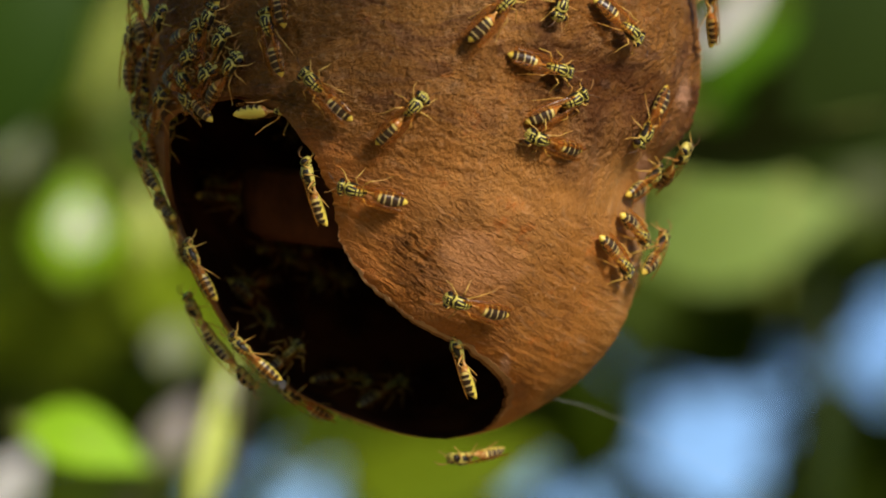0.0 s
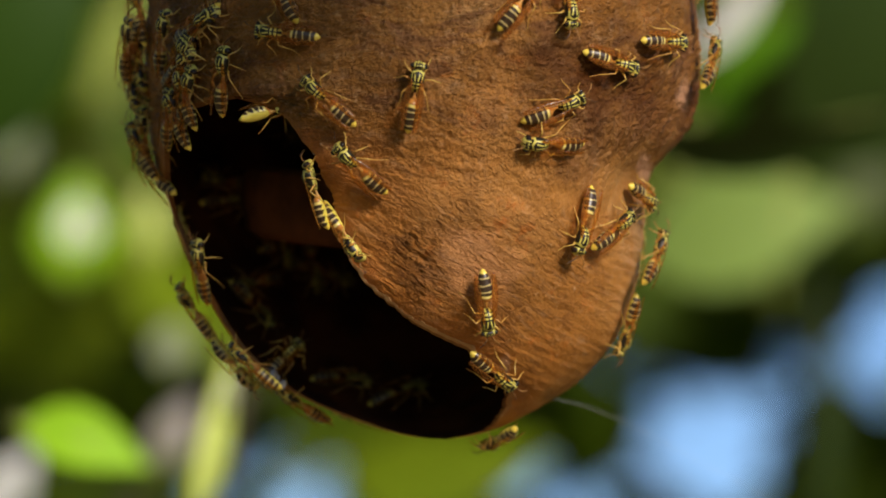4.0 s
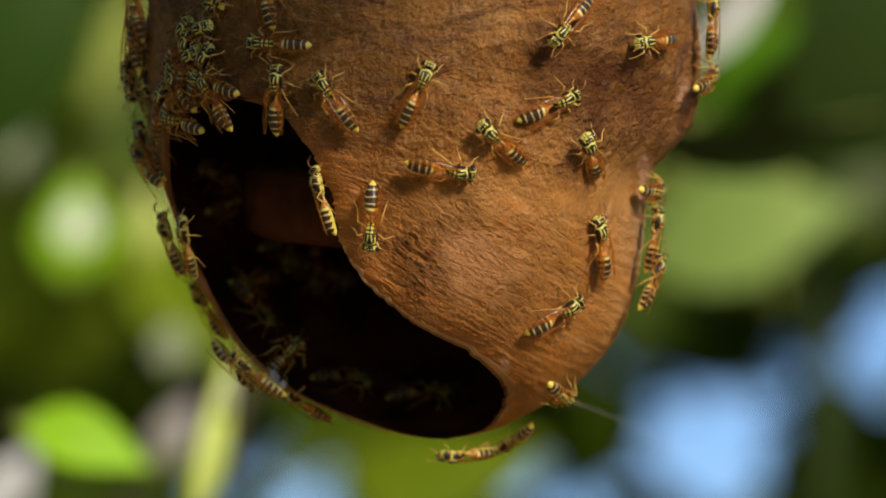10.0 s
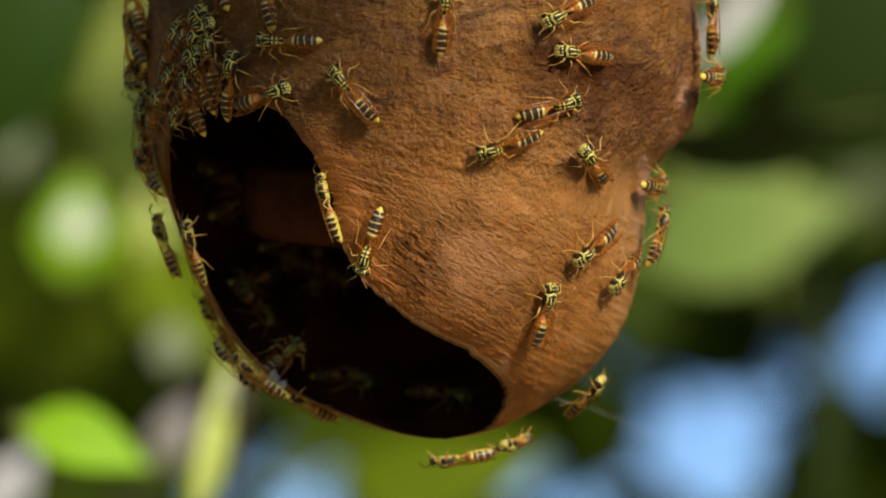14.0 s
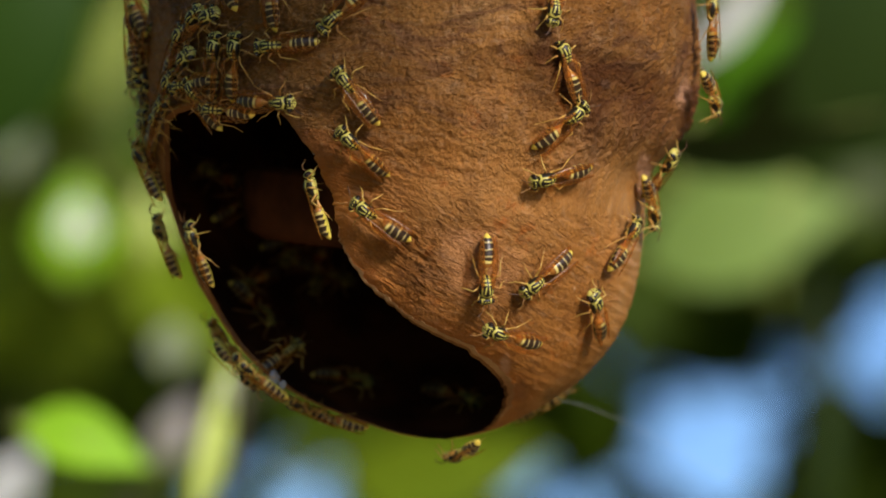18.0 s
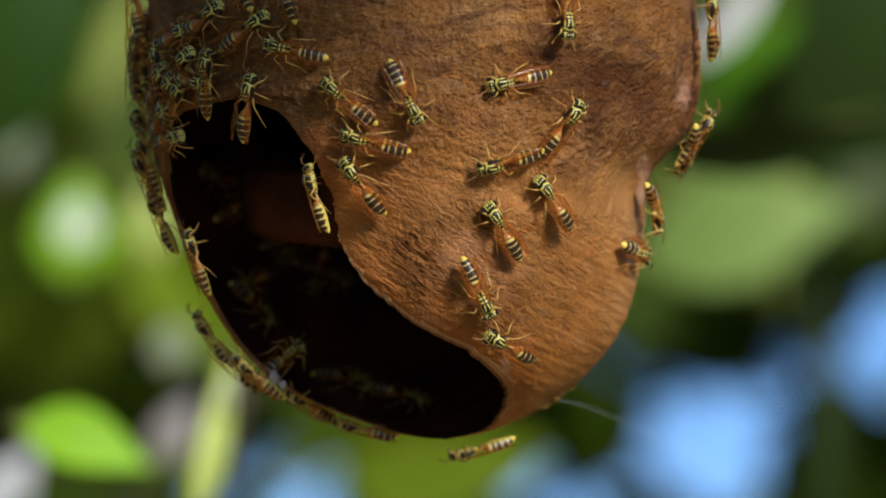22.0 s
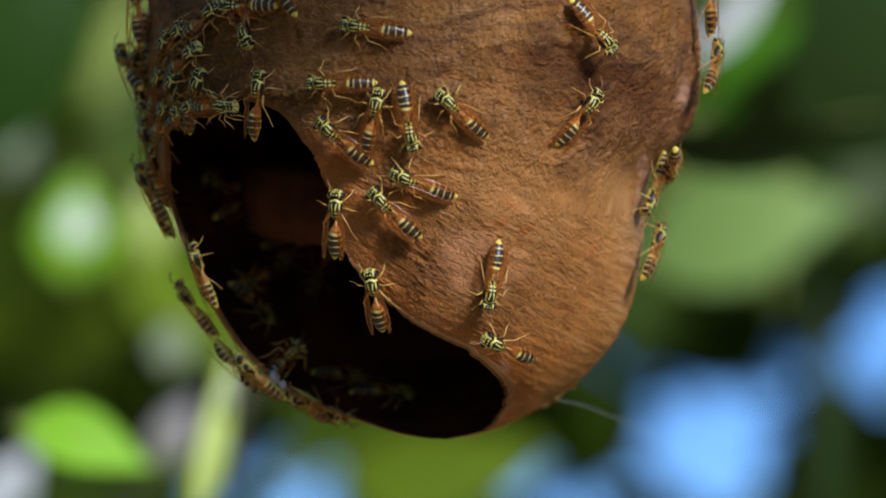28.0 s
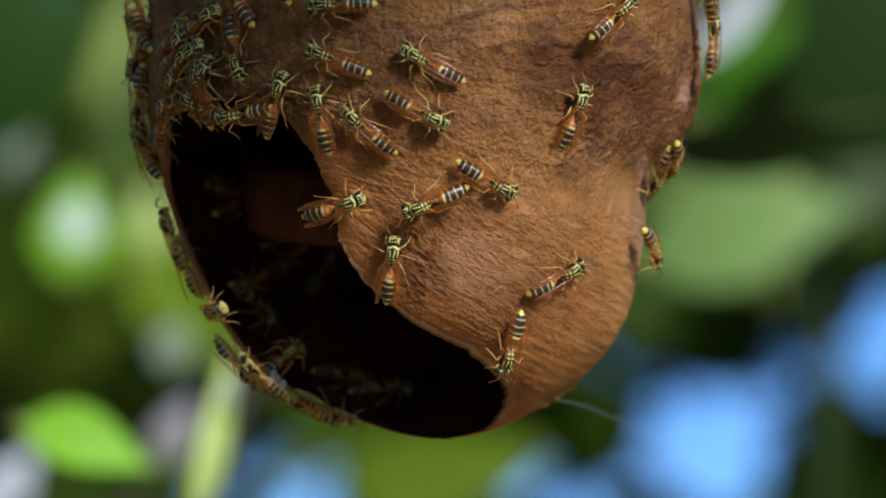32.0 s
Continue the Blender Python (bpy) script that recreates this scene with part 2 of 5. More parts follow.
def curve_through(table):
    """A smooth curve through a short table of (height, value)."""
    xs = np.array([r[0] for r in table], float)
    ys = np.array([r[1] for r in table], float)
    d = np.diff(ys) / np.diff(xs)
    s = np.zeros(len(xs))
    s[0], s[-1] = d[0], d[-1]
    for i in range(1, len(xs) - 1):
        s[i] = 0 if d[i - 1] * d[i] <= 0 else 2 * d[i - 1] * d[i] / (d[i - 1] + d[i])

    def value(x):
        x = min(max(x, xs[0]), xs[-1])
        i = min(int(np.searchsorted(xs, x, "right")) - 1, len(xs) - 2)
        h = xs[i + 1] - xs[i]
        k = (x - xs[i]) / h
        return ((1 + 2 * k) * (1 - k) ** 2 * ys[i] + k * (1 - k) ** 2 * h * s[i]
                + k * k * (3 - 2 * k) * ys[i + 1] + k * k * (k - 1) * h * s[i + 1])
    return value


# ---- the nest: a hanging carton bag with its mouth low on one side ----
FOOT, CROWN = -33.7, 86.0
SIDE_L = curve_through([(-33.7, 0.4), (-33.5, -3.4), (-32.6, -8.4), (-31.0, -13.4), (-29.2, -18.4), (-27.1, -23.4), (-24.2, -28.4), (-20.4, -33.4), (-14.6, -38.2), (-10.7, -40.5), (-6, -43.5),
                        (0, -45.6), (6, -47.6), (11, -49.4), (16, -51.2), (24, -52.4), (34, -52.8), (44, -52.1), (60, -46.3), (74, -33), (82, -18), (86.0, -1)])
SIDE_R = curve_through([(-33.7, 0.6), (-33.0, 5.5), (-31.5, 10.5), (-29.8, 14.0), (-27.5, 18.0), (-24, 23.4), (-20, 27.5), (-16, 30.5), (-11, 32.9),
                        (-6, 34.3), (0, 35.2), (5, 35.7), (10, 36.0), (13.5, 37.0), (16, 39.0), (19, 41.8), (22, 43.6), (27, 45.1), (32, 45.3), (44, 44.6), (60, 38), (74, 25), (82, 12), (86.0, 1)])
MOUTH_TOP = 27.0
LIP_R = curve_through([(-33.7, 0.55), (-32.9, 4.2), (-31.8, 7.8), (-30.2, 9.8), (-27.5, 11.0), (-25, 11.2), (-22.3, 9.6), (-19.8, 7.0), (-17.4, 3.8),
                       (-15.8, 0.2), (-13.3, -4.6), (-10.3, -8.6), (-7.8, -11.7), (-4.8, -14.6), (-0.8, -17.2), (2.2, -18.4), (6.5, -19.0), (9.2, -19.6),
                       (14, -21.8), (17.2, -23.2), (20.2, -25.6), (22.8, -27.5), (24.8, -29.6), (26.2, -33.2), (27.0, -37.0)])
LIP_L = curve_through([(-33.7, 0.45), (-33.5, -2.9), (-31.0, -12.8), (-24.2, -27.8), (-14.6, -37.6), (0, -45.1), (9, -48.4), (11, -48.8), (14, -49.1), (22.8, -49.2), (24.2, -47.8), (25.7, -43.4), (26.6, -40.0), (27.0, -37.4)])
FULL_R = curve_through([(-33.7, 0.6), (-33.0, 5.5), (-31.5, 10.5), (-29.8, 14.0), (-27.5, 18.0), (-24, 23.4), (-20, 27.5), (-16, 30.5), (-11, 33.0),
                        (-6, 35.0), (0, 37.2), (6, 39.4), (13, 41.8), (19, 43.6), (27, 45.1), (32, 45.3), (44, 44.6), (60, 38), (74, 25), (82, 12), (86.0, 1)])
DEPTH = 0.93
WALL = 1.1


def ring_at(v):
    left, right = SIDE_L(v), FULL_R(v)
    return (left + right) / 2, max((right - left) / 2, 0.02)


def pinch(c, v):
    """How far the waist under the old envelope draws the flank in, at c = -1 (far side) to 1."""
    k = min(max((c - 0.55) / 0.45, 0), 1)
    return (FULL_R(v) - SIDE_R(v)) * k * k * (3 - 2 * k)


def ledge_height(u):
    return 35.4 - 0.32 * max(u - 24, 0) + 0.7 * noise.noise((u * 0.2, 1.0, 0.0)) + 0.4 * noise.noise((u * 0.7, 4.0, 0.0))


def swell(u, v):
    """The overhanging ledge of the older envelope, the swollen roll over the mouth and the broad lumps of the carton."""
    ledge = ledge_height(u)
    d = v - ledge
    near = min(max((u + 4) / 26, 0), 1) * min(max((47 - u) / 13, 0), 1)
    s = near * (3.0 / (1 + math.exp(-max(min(d, 9), -9) * 4.5)) - 2.0 * math.exp(-((d + 5) / 6.0) ** 2))
    s += 2.2 * math.exp(-((u - 4) / 13) ** 2 - ((v + 11.5) / 8) ** 2)
    return s + 0.9 * noise.noise((u * 0.055, v * 0.07, 3.1)) + 0.45 * noise.noise((u * 0.16, v * 0.19, 7.7))


def front_depth(u, v):
    cx, a = ring_at(v)
    s = min(max((u - cx) / a, -0.995), 0.995)
    return DEPTH * a * math.sqrt(1 - s * s)


def place(u, v, w, out=Vector((0, 0, 0))):
    """A point of the nest's own frame from its outline place (u, v) and its depth w towards the lens."""
    k = (REACH / MM - w) / (REACH / MM)
    return Vector((u * k, -w, v * k)) * MM + out * MM


def wrinkle(u, v, w):
    """Growth bands and wrinkles that run down to one side."""
    low = min(max((24 - v) / 18, 0), 1)
    q = v + low * 0.52 * u + 0.9 * noise.noise((u * 0.07, v * 0.07, w * 0.05)) + 0.35 * noise.noise((u * 0.3, v * 0.3, 12.0))
    a = noise.noise((u * 0.10, q * 0.85, w * 0.1 + 5))
    if w < -6:
        return 0.30 * a
    b = noise.noise((u * 0.30, q * 1.25, w * 0.2 + 9))
    c = noise.noise((u * 0.75, q * 2.6, w * 0.6))
    live = max(min(max((v - 8) / 14, 0), 1), math.exp(-((u - 1) / 17) ** 2 - ((v + 2) / 14) ** 2))
    patch = min(max(0.55 + 1.3 * noise.noise((u * 0.11, v * 0.13, 20.0)), 0.1), 1.0)
    fold = (0.25 + 0.75 * live) * patch
    crumbly = min(max((v - 6) / 16, 0), 1) * min(max((u + 14) / 18, 0), 1) * (0.6 + 0.8 * math.exp(-((v - 29) / 7.0) ** 2))
    lump = 0.0
    if crumbly > 0.02:
        d = noise.noise((u * 0.55, v * 0.75, w * 0.6 + 31))
        e = noise.noise((u * 1.3, v * 1.5, w * 1.2 + 3))
        lump = crumbly * (0.75 * (0.35 - abs(d)) + 0.42 * max(e, -0.1))
    return 0.30 * a + fold * (2.4 * (0.22 - min(abs(b), 0.22)) - 0.3 + 0.55 * c) + lump


# share by which the columns of the envelope crowd towards the front
CROWD = 0.105


def build_nest():
    rows, cols = 470, 860
    hs = np.linspace(0, 1, rows)
    heights = [FOOT + (CROWN - FOOT) * (0.35 * h * h + 0.65 * h) for h in hs]
    grid, closed = [], []
    for v in heights:
        cx, a = ring_at(v)
        if v < MOUTH_TOP:
            ragged = 0.6 * noise.noise((v * 0.45, 2.0, 0)) + 0.4 * noise.noise((v * 1.1, 5.0, 0)) + 0.3 * noise.noise((v * 2.6, 8.0, 0))
            fade = min((v - FOOT) / 4, (MOUTH_TOP - v) / 3, 1)
            r, l = LIP_R(v) + ragged * fade, LIP_L(v)
        else:
            r = l = -37.2 * (a / 49.0)
        tr = math.acos(min(max((r - cx) / a, -0.999), 0.999))
        tl = math.acos(min(max((l - cx) / a, -0.9995), 0.9995))
        closed.append(v >= MOUTH_TOP)
        span = 2 * math.pi - max(tl - tr, 0)
        line = []
        for i in range(cols):
            f = i / (cols - 1 if v < MOUTH_TOP else cols)
            f -= CROWD * math.sin(2 * math.pi * f)
            th = tr - span * f
            arc = a * span * min(f, 1 - f)
            c, s = math.cos(th), math.sin(th)
            b = DEPTH * a if s >= 0 else 1.3 * a
            u, w = cx + a * c - pinch(c, v), b * s
            if s < 0 < c:
                u -= a * c * 0.06 * min(1, -3 * s)
            n = Vector((c / a, -s / b, 0.012)).normalized()
            edge = arc / (0.157 * a) if v < MOUTH_TOP else 9
            calm = min(1, edge + 0.25)
            tip = min(1, a / 12.0)
            bulge = swell(u, v) * min(1, edge + 0.1) * tip if s > 0 else swell(u, v) * 0.6 * tip
            bulge *= 0.05 + 0.95 * abs(s)
            out = n * (bulge + wrinkle(u, v, w) * calm * tip + (0.45 * math.exp(-(edge - 0.35) ** 2 * 8) if edge < 3 else 0))
            if v < MOUTH_TOP and f < 0.5 and arc < 0.45 * a:
                roll = 1 - arc / (0.45 * a)
                w -= 1.6 * roll * roll * min(1, a / 12)
            line.append((u, v, w, n, out))
        grid.append(line)
    outer = [tuple(place(u, v, w, out)) for line in grid for u, v, w, n, out in line]
    inner = [tuple(place(u, v, w, out - n * WALL * min(1, ring_at(v)[1] / 4))) for line in grid for u, v, w, n, out in line]
    faces, lining, lip = [], [], []
    coarse = [*range(0, cols - 1, 4), cols - 1]
    off = len(outer)
    for j in range(rows - 1):
        shut = closed[j] and closed[j + 1]
        for i in range(cols if shut else cols - 1):
            i2 = (i + 1) % cols
            q = (j * cols + i, j * cols + i2, (j + 1) * cols + i2, (j + 1) * cols + i)
            faces.append(q)
        few = len(coarse)
        for k in range(few if shut else few - 1):
            k2 = (k + 1) % few
            lining.append(((j + 1) * few + k, (j + 1) * few + k2, j * few + k2, j * few + k))
        if not shut:
            a0, a1 = j * cols, (j + 1) * cols
            lip.append((a0, a1, a1 + off, a0 + off))
            a0, a1 = j * cols + cols - 1, (j + 1) * cols + cols - 1
            lip.append((a1, a0, a0 + off, a1 + off))
    flow = [(u, v + min(max((26 - v) / 20, 0), 1) * 0.56 * (u + 10) + 2.0 * noise.noise((u * 0.05, v * 0.05, 4.0)), w) for line in grid for u, v, w, n, out in line]
    nest = tagged(new("wasp_nest"), "brown papery carton wasp nest with a wide dark mouth, hanging", "nest")
    nest.matrix_world = NEST
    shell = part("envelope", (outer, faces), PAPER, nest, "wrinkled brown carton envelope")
    lay = shell.data.attributes.new("flow", "FLOAT_VECTOR", "POINT")
    lay.data.foreach_set("vector", [c for p in flow for c in p])
    zone, rust_shade = [], []
    for line in grid:
        v = line[0][1]
        step = 2 * math.pi * ring_at(v)[1] / cols * (1 - 2 * math.pi * CROWD)
        for i, (u, v, w, n, out) in enumerate(line):
            blotch = noise.noise((u * 0.11, v * 0.11, w * 0.1))
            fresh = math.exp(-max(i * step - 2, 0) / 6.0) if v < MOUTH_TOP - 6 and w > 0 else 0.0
            age = min(max((v - 4) / 24 + 0.25 * blotch, 0), 1)
            relief = 0.16 + 0.55 * min(max((v - 10) / 14, 0), 1) + 1.6 * math.exp(-((u - 2) / 15) ** 2 - ((v + 3) / 12) ** 2) + 0.25 * blotch
            relief *= 0.35 + 0.65 * min(abs(w) / 26.0, 1)
            # mask for rust and painted shade, fading downwards from the ledge
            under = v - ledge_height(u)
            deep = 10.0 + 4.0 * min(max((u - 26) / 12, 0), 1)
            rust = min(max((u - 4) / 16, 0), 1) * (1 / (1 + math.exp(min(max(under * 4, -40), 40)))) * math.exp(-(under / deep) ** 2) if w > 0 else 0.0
            rust_shade.append(min(max(rust * (1.1 + 0.8 * blotch), 0), 1))
            zone.append((min(max(fresh * (1.0 + 0.7 * blotch), 0), 1), age, max(relief, 0.06) + 0.22 * rust_shade[-1]))
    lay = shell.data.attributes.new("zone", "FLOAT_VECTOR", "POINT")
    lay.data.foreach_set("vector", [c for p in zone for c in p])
    lay = shell.data.attributes.new("rust_shade", "FLOAT", "POINT")
    lay.data.foreach_set("value", rust_shade)
    # the pale band of fresh carton along the lip
    band, strips = [], []
    count = 10
    rows_in = [j for j, v in enumerate(heights) if -31.5 < v < 4]
    for j in rows_in:
        v = heights[j]
        wide = max((0.9 + 0.7 * min(max((-10 - v) / 8, 0), 1) + 0.7 * noise.noise((v * 0.4, 3.0, 0)) + 0.5 * noise.noise((v * 1.7, 6.0, 0))) * min((v + 31.5) / 4, (4 - v) / 10, 1), 0.05)
        step = 2 * math.pi * ring_at(v)[1] / cols * (1 - 2 * math.pi * CROWD)
        for k in range(count):
            f = k / (count - 1) * wide / step
            i = int(f)
            (u0, v0, w0, n0, o0), (u1, v1, w1, n1, o1) = grid[j][i], grid[j][i + 1]
            f -= i
            lift = 0.16 if k < count - 1 else -0.1
            band.append(tuple(place(u0 + (u1 - u0) * f, v, w0 + (w1 - w0) * f, o0.lerp(o1, f) + n0 * lift)))
    for j in range(len(rows_in) - 1):
        for k in range(count - 1):
            a0 = j * count + k
            strips.append((a0, a0 + 1, a0 + count + 1, a0 + count))
    part("lip_band", (band, strips), LIP, nest, "pale band of fresh carton along the lip")
    part("lining", ([inner[j * cols + i] for j in range(rows) for i in coarse], lining), INSIDE, nest, "inner wall of the nest, cavity shade in its colour")
    rim_v = sorted({i for f in lip for i in f})
    at = {i: k for k, i in enumerate(rim_v)}
    both = outer + inner
    part("mouth_rim", ([both[i] for i in rim_v], [tuple(at[i] for i in f) for f in lip]), RIM, nest, "thin ragged rim of the nest mouth")
    return nest


def build_comb(nest):
    """Layered comb inside: thick round shelves with rows of open cells below."""
    for level, size, half in ((5.0, 0.72, 6.5), (48.0, 0.85, 5.0)):
        cx, a = ring_at(level)
        bm = bmesh.new()
        n = 72
        rings = []
        for z, grow in ((half, 0.90), (half * 0.8, 0.98), (0, 1.0), (-half * 0.8, 0.97), (-half, 0.88)):
            ring = []
            for i in range(n):
                t = 2 * math.pi * i / n
                wob = grow * size * (1 + 0.03 * math.sin(5 * t + level) + 0.03 * noise.noise((math.cos(t) * 3, math.sin(t) * 3, z)))
                x, y = cx + a * wob * math.cos(t), 0.72 * a * wob * math.sin(t) + 6
                ring.append(bm.verts.new(Vector((x, y, level + z - 0.12 * (x - cx))) * MM))
            rings.append(ring)
        for q, r in zip(rings, rings[1:]):
            for i in range(n):
                bm.faces.new((q[i - 1], r[i - 1], r[i], q[i]))
        bm.faces.new(rings[0])
        bm.faces.new(rings[-1][::-1])
        part("comb", bm, COMB, nest, "brown paper comb inside the nest, darkened for cavity shade")


def build_flakes(nest):
    """Pale torn scraps of dry carton on the rim."""
    for u, v, w, size in ((-29.9, -22.6, 7, 1.9), (-28.4, -24.0, 7, 1.3), (-22.6, 17.6, 27, 1.3)):
        bm = bmesh.new()
        vs = []
        for i in range(9):
            t = 2 * math.pi * i / 9
            r = size * (0.7 + 0.35 * noise.noise((i * 1.7, u, v)))
            vs.append(bm.verts.new(place(u + r * math.cos(t) * 0.8, v + r * math.sin(t), w + 0.4 * math.sin(3 * t))))
        top = bm.faces.new(vs)
        ext = bmesh.ops.extrude_face_region(bm, geom=[top])
        for q in ext["geom"]:
            if isinstance(q, bmesh.types.BMVert):
                q.co.y += 0.3 * MM
        part("carton_scrap", bm, SCRAP, nest, "pale torn scrap of dry carton")


nest = build_nest()
build_comb(nest)
build_flakes(nest)


def build_branch():
    bm = bmesh.new()
    n, segs = 14, 30
    rings = []
    for k in range(segs + 1):
        x = -1.32 + 2.22 * k / segs
        y = 0.01 * math.sin(x * 5)
        z = 0.094 + 0.02 * math.sin(x * 3.1)
        r = 0.013 - 0.003 * x
        rings.append([bm.verts.new((x, y + r * math.cos(2 * math.pi * i / n), z + r * math.sin(2 * math.pi * i / n) * (1 + 0.1 * math.sin(9 * x)))) for i in range(n)])
    for k in range(segs):
        for i in range(n):
            bm.faces.new((rings[k][i - 1], rings[k + 1][i - 1], rings[k + 1][i], rings[k][i]))
    bm.faces.new(rings[0])
    bm.faces.new(rings[-1][::-1])
    foot = NEST @ Vector((-1.32, 0.0, 0.0))
    tree = new("tree")
    tree.location = (foot.x, foot.y, 0)
    ob = part("branch", bm, BARK, tree, "rough grey-brown branch from which the nest hangs")
    ob.matrix_local = Matrix.Translation((-foot.x, -foot.y, 0)) @ NEST
    bm = bmesh.new()
    rings = []
    for k in range(41):
        z = -0.3 + 7.0 * k / 40
        r = 0.11 * (1 - 0.09 * z) + 0.07 * math.exp(-max(z, 0) * 5)
        cx, cy = 0.06 * math.sin(z * 0.9), 0.05 * math.sin(z * 1.3 + 1)
        rings.append([bm.verts.new((cx - 0.02 + r * math.cos(2 * math.pi * i / 20) * (1 + 0.06 * noise.noise((i * 0.8, z * 2, 0))), cy - 0.03 + r * math.sin(2 * math.pi * i / 20), z)) for i in range(20)])
    for a, b in zip(rings, rings[1:]):
        for i in range(20):
            bm.faces.new((a[i - 1], a[i], b[i], b[i - 1]))
    bm.faces.new(rings[-1])
    part("trunk", bm, BARK, tree, "furrowed grey-brown trunk")
    return tagged(tree, "grey-brown tree whose branch carries the nest", "tree")


build_branch()


# ---- the garden behind ----
def blade(size, curl=0.15, fold=0.12):
    """Vertices and faces of one leaf blade, length along x, midrib folded."""
    vs, fs = [], []
    n = 8
    for i in range(n + 1):
        k = i / n
        half = 0.30 * math.sin(math.pi * k ** 0.8) * (1 - 0.25 * k)
        x, z = k - 0.5, -curl * (2 * k - 1) ** 2
        vs += [Vector((x, -half, z + fold * half)) * size, Vector((x, 0, z)) * size, Vector((x, half, z + fold * half)) * size]
        if i:
            a = 3 * (i - 1)
            fs += [(a, a + 1, a + 4, a + 3), (a + 1, a + 2, a + 5, a + 4)]
    return vs, fs


def behind(u, v, far):
    """The world place seen in line with (u, v) mm of the nest's plane, far metres from the lens."""
    k = far / REACH
    return NEST @ Vector((u * MM * k, far - REACH, v * MM * k))


def tube(bm, pts, radii, sides=6):
    """A round tapering tube through points in mm."""
    pts = [Vector(p) for p in pts]
    rings = []
    for i, p in enumerate(pts):
        d = (pts[min(i + 1, len(pts) - 1)] - pts[max(i - 1, 0)]).normalized()
        a = d.cross(Vector((0.13, 0.31, 0.94))).normalized()
        c = d.cross(a)
        rings.append([bm.verts.new((p + (a * math.cos(2 * math.pi * k / sides) + c * math.sin(2 * math.pi * k / sides)) * radii[i]) * MM) for k in range(sides)])
    for q, r in zip(rings, rings[1:]):
        for k in range(sides):
            bm.faces.new((q[k - 1], q[k], r[k], r[k - 1]))
    bm.faces.new(rings[0])
    bm.faces.new(rings[-1][::-1])


def turn_leaf(yaw, pitch, roll):
    return Euler((radians(roll), radians(pitch), radians(yaw))).to_matrix()


# gaps in the foliage where sky shows: centre and half sizes, mm in the nest's plane
SKY_GAPS = [(47.5, -35, 14, 9), (22, -44, 12, 5), (78, -16, 7, 11), (-31, -43, 16, 9), (-75, -21, 4, 5), (60, -22, 5, 4)]


def build_foliage():
    rnd = random.Random(4)
    vs, fs = [], []
    shape = [blade(1.0, 0.12, 0.2), blade(1.0, 0.25, 0.1)]
    for _ in range(11000):
        far = rnd.uniform(3.2, 7.0)
        u, v = rnd.uniform(-260, 260), rnd.uniform(-130, 190)
        size = rnd.uniform(0.07, 0.15)
        reach = 120 * size * REACH / far
        if any(((u - a) / (p + reach)) ** 2 + ((v - b) / (q + reach)) ** 2 < 1 for a, b, p, q in SKY_GAPS):
            continue
        c = behind(u, v, far)
        r = turn_leaf(rnd.uniform(0, 360), rnd.uniform(-60, 60), rnd.uniform(20, 110))
        lv, lf = shape[rnd.randrange(2)]
        o = len(vs)
        vs += [tuple(c + r @ (p * size)) for p in lv]
        fs += [tuple(o + i for i in f) for f in lf]
    # the rest of the bush, down to the ground and round the sides
    for _ in range(6000):
        c = Vector((rnd.uniform(-2.6, 2.0), rnd.uniform(2.6, 7.0), rnd.uniform(0.1, 4.2)))
        q = NEST.inverted() @ c
        k = REACH / (q.y + REACH) / MM
        if not (q.z * k < -75 or q.x * k < -120 or (q.y > 6.2 and (abs(q.x * k) > 100 or abs(q.z * k) > 65))):
            continue
        size = rnd.uniform(0.12, 0.22)
        r = turn_leaf(rnd.uniform(0, 360), rnd.uniform(-60, 60), rnd.uniform(20, 110))
        lv, lf = shape[rnd.randrange(2)]
        o = len(vs)
        vs += [tuple(c + r @ (p * size)) for p in lv]
        fs += [tuple(o + i for i in f) for f in lf]
    ob = link("foliage", (vs, fs), LEAF_DARK)
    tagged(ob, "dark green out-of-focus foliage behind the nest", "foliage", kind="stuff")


def single_leaf(u, v, far, length, lean, mat, label, face=75, wide=1.0, stem=0.9):
    k = length * MM * far / REACH
    lv, lf = blade(1.0, 0.10, 0.25)
    root = new("leaf")
    part("blade", ([tuple(Vector((p.x, p.y * wide, p.z)) * k) for p in lv], lf), mat, root)
    bm = bmesh.new()
    tube(bm, [(-stem * k / MM, 0, -0.05 * k / MM), (-0.5 * k / MM, 0, -0.11 * k / MM), (0.0, 0, -0.012 * k / MM), (0.47 * k / MM, 0, -0.09 * k / MM)], [1.6, 1.5, 1.1, 0.4], 6)
    part("stalk", bm, STALK, root, "thin yellow-green leaf stalk and midrib")
    m = NEST.to_3x3() @ Euler((0, radians(-lean), 0)).to_matrix() @ Euler((radians(face), 0, 0)).to_matrix()
    root.matrix_world = Matrix.LocRotScale(behind(u, v, far), m.to_quaternion(), None)
    return tagged(root, label, "leaf", "leaves behind the nest")


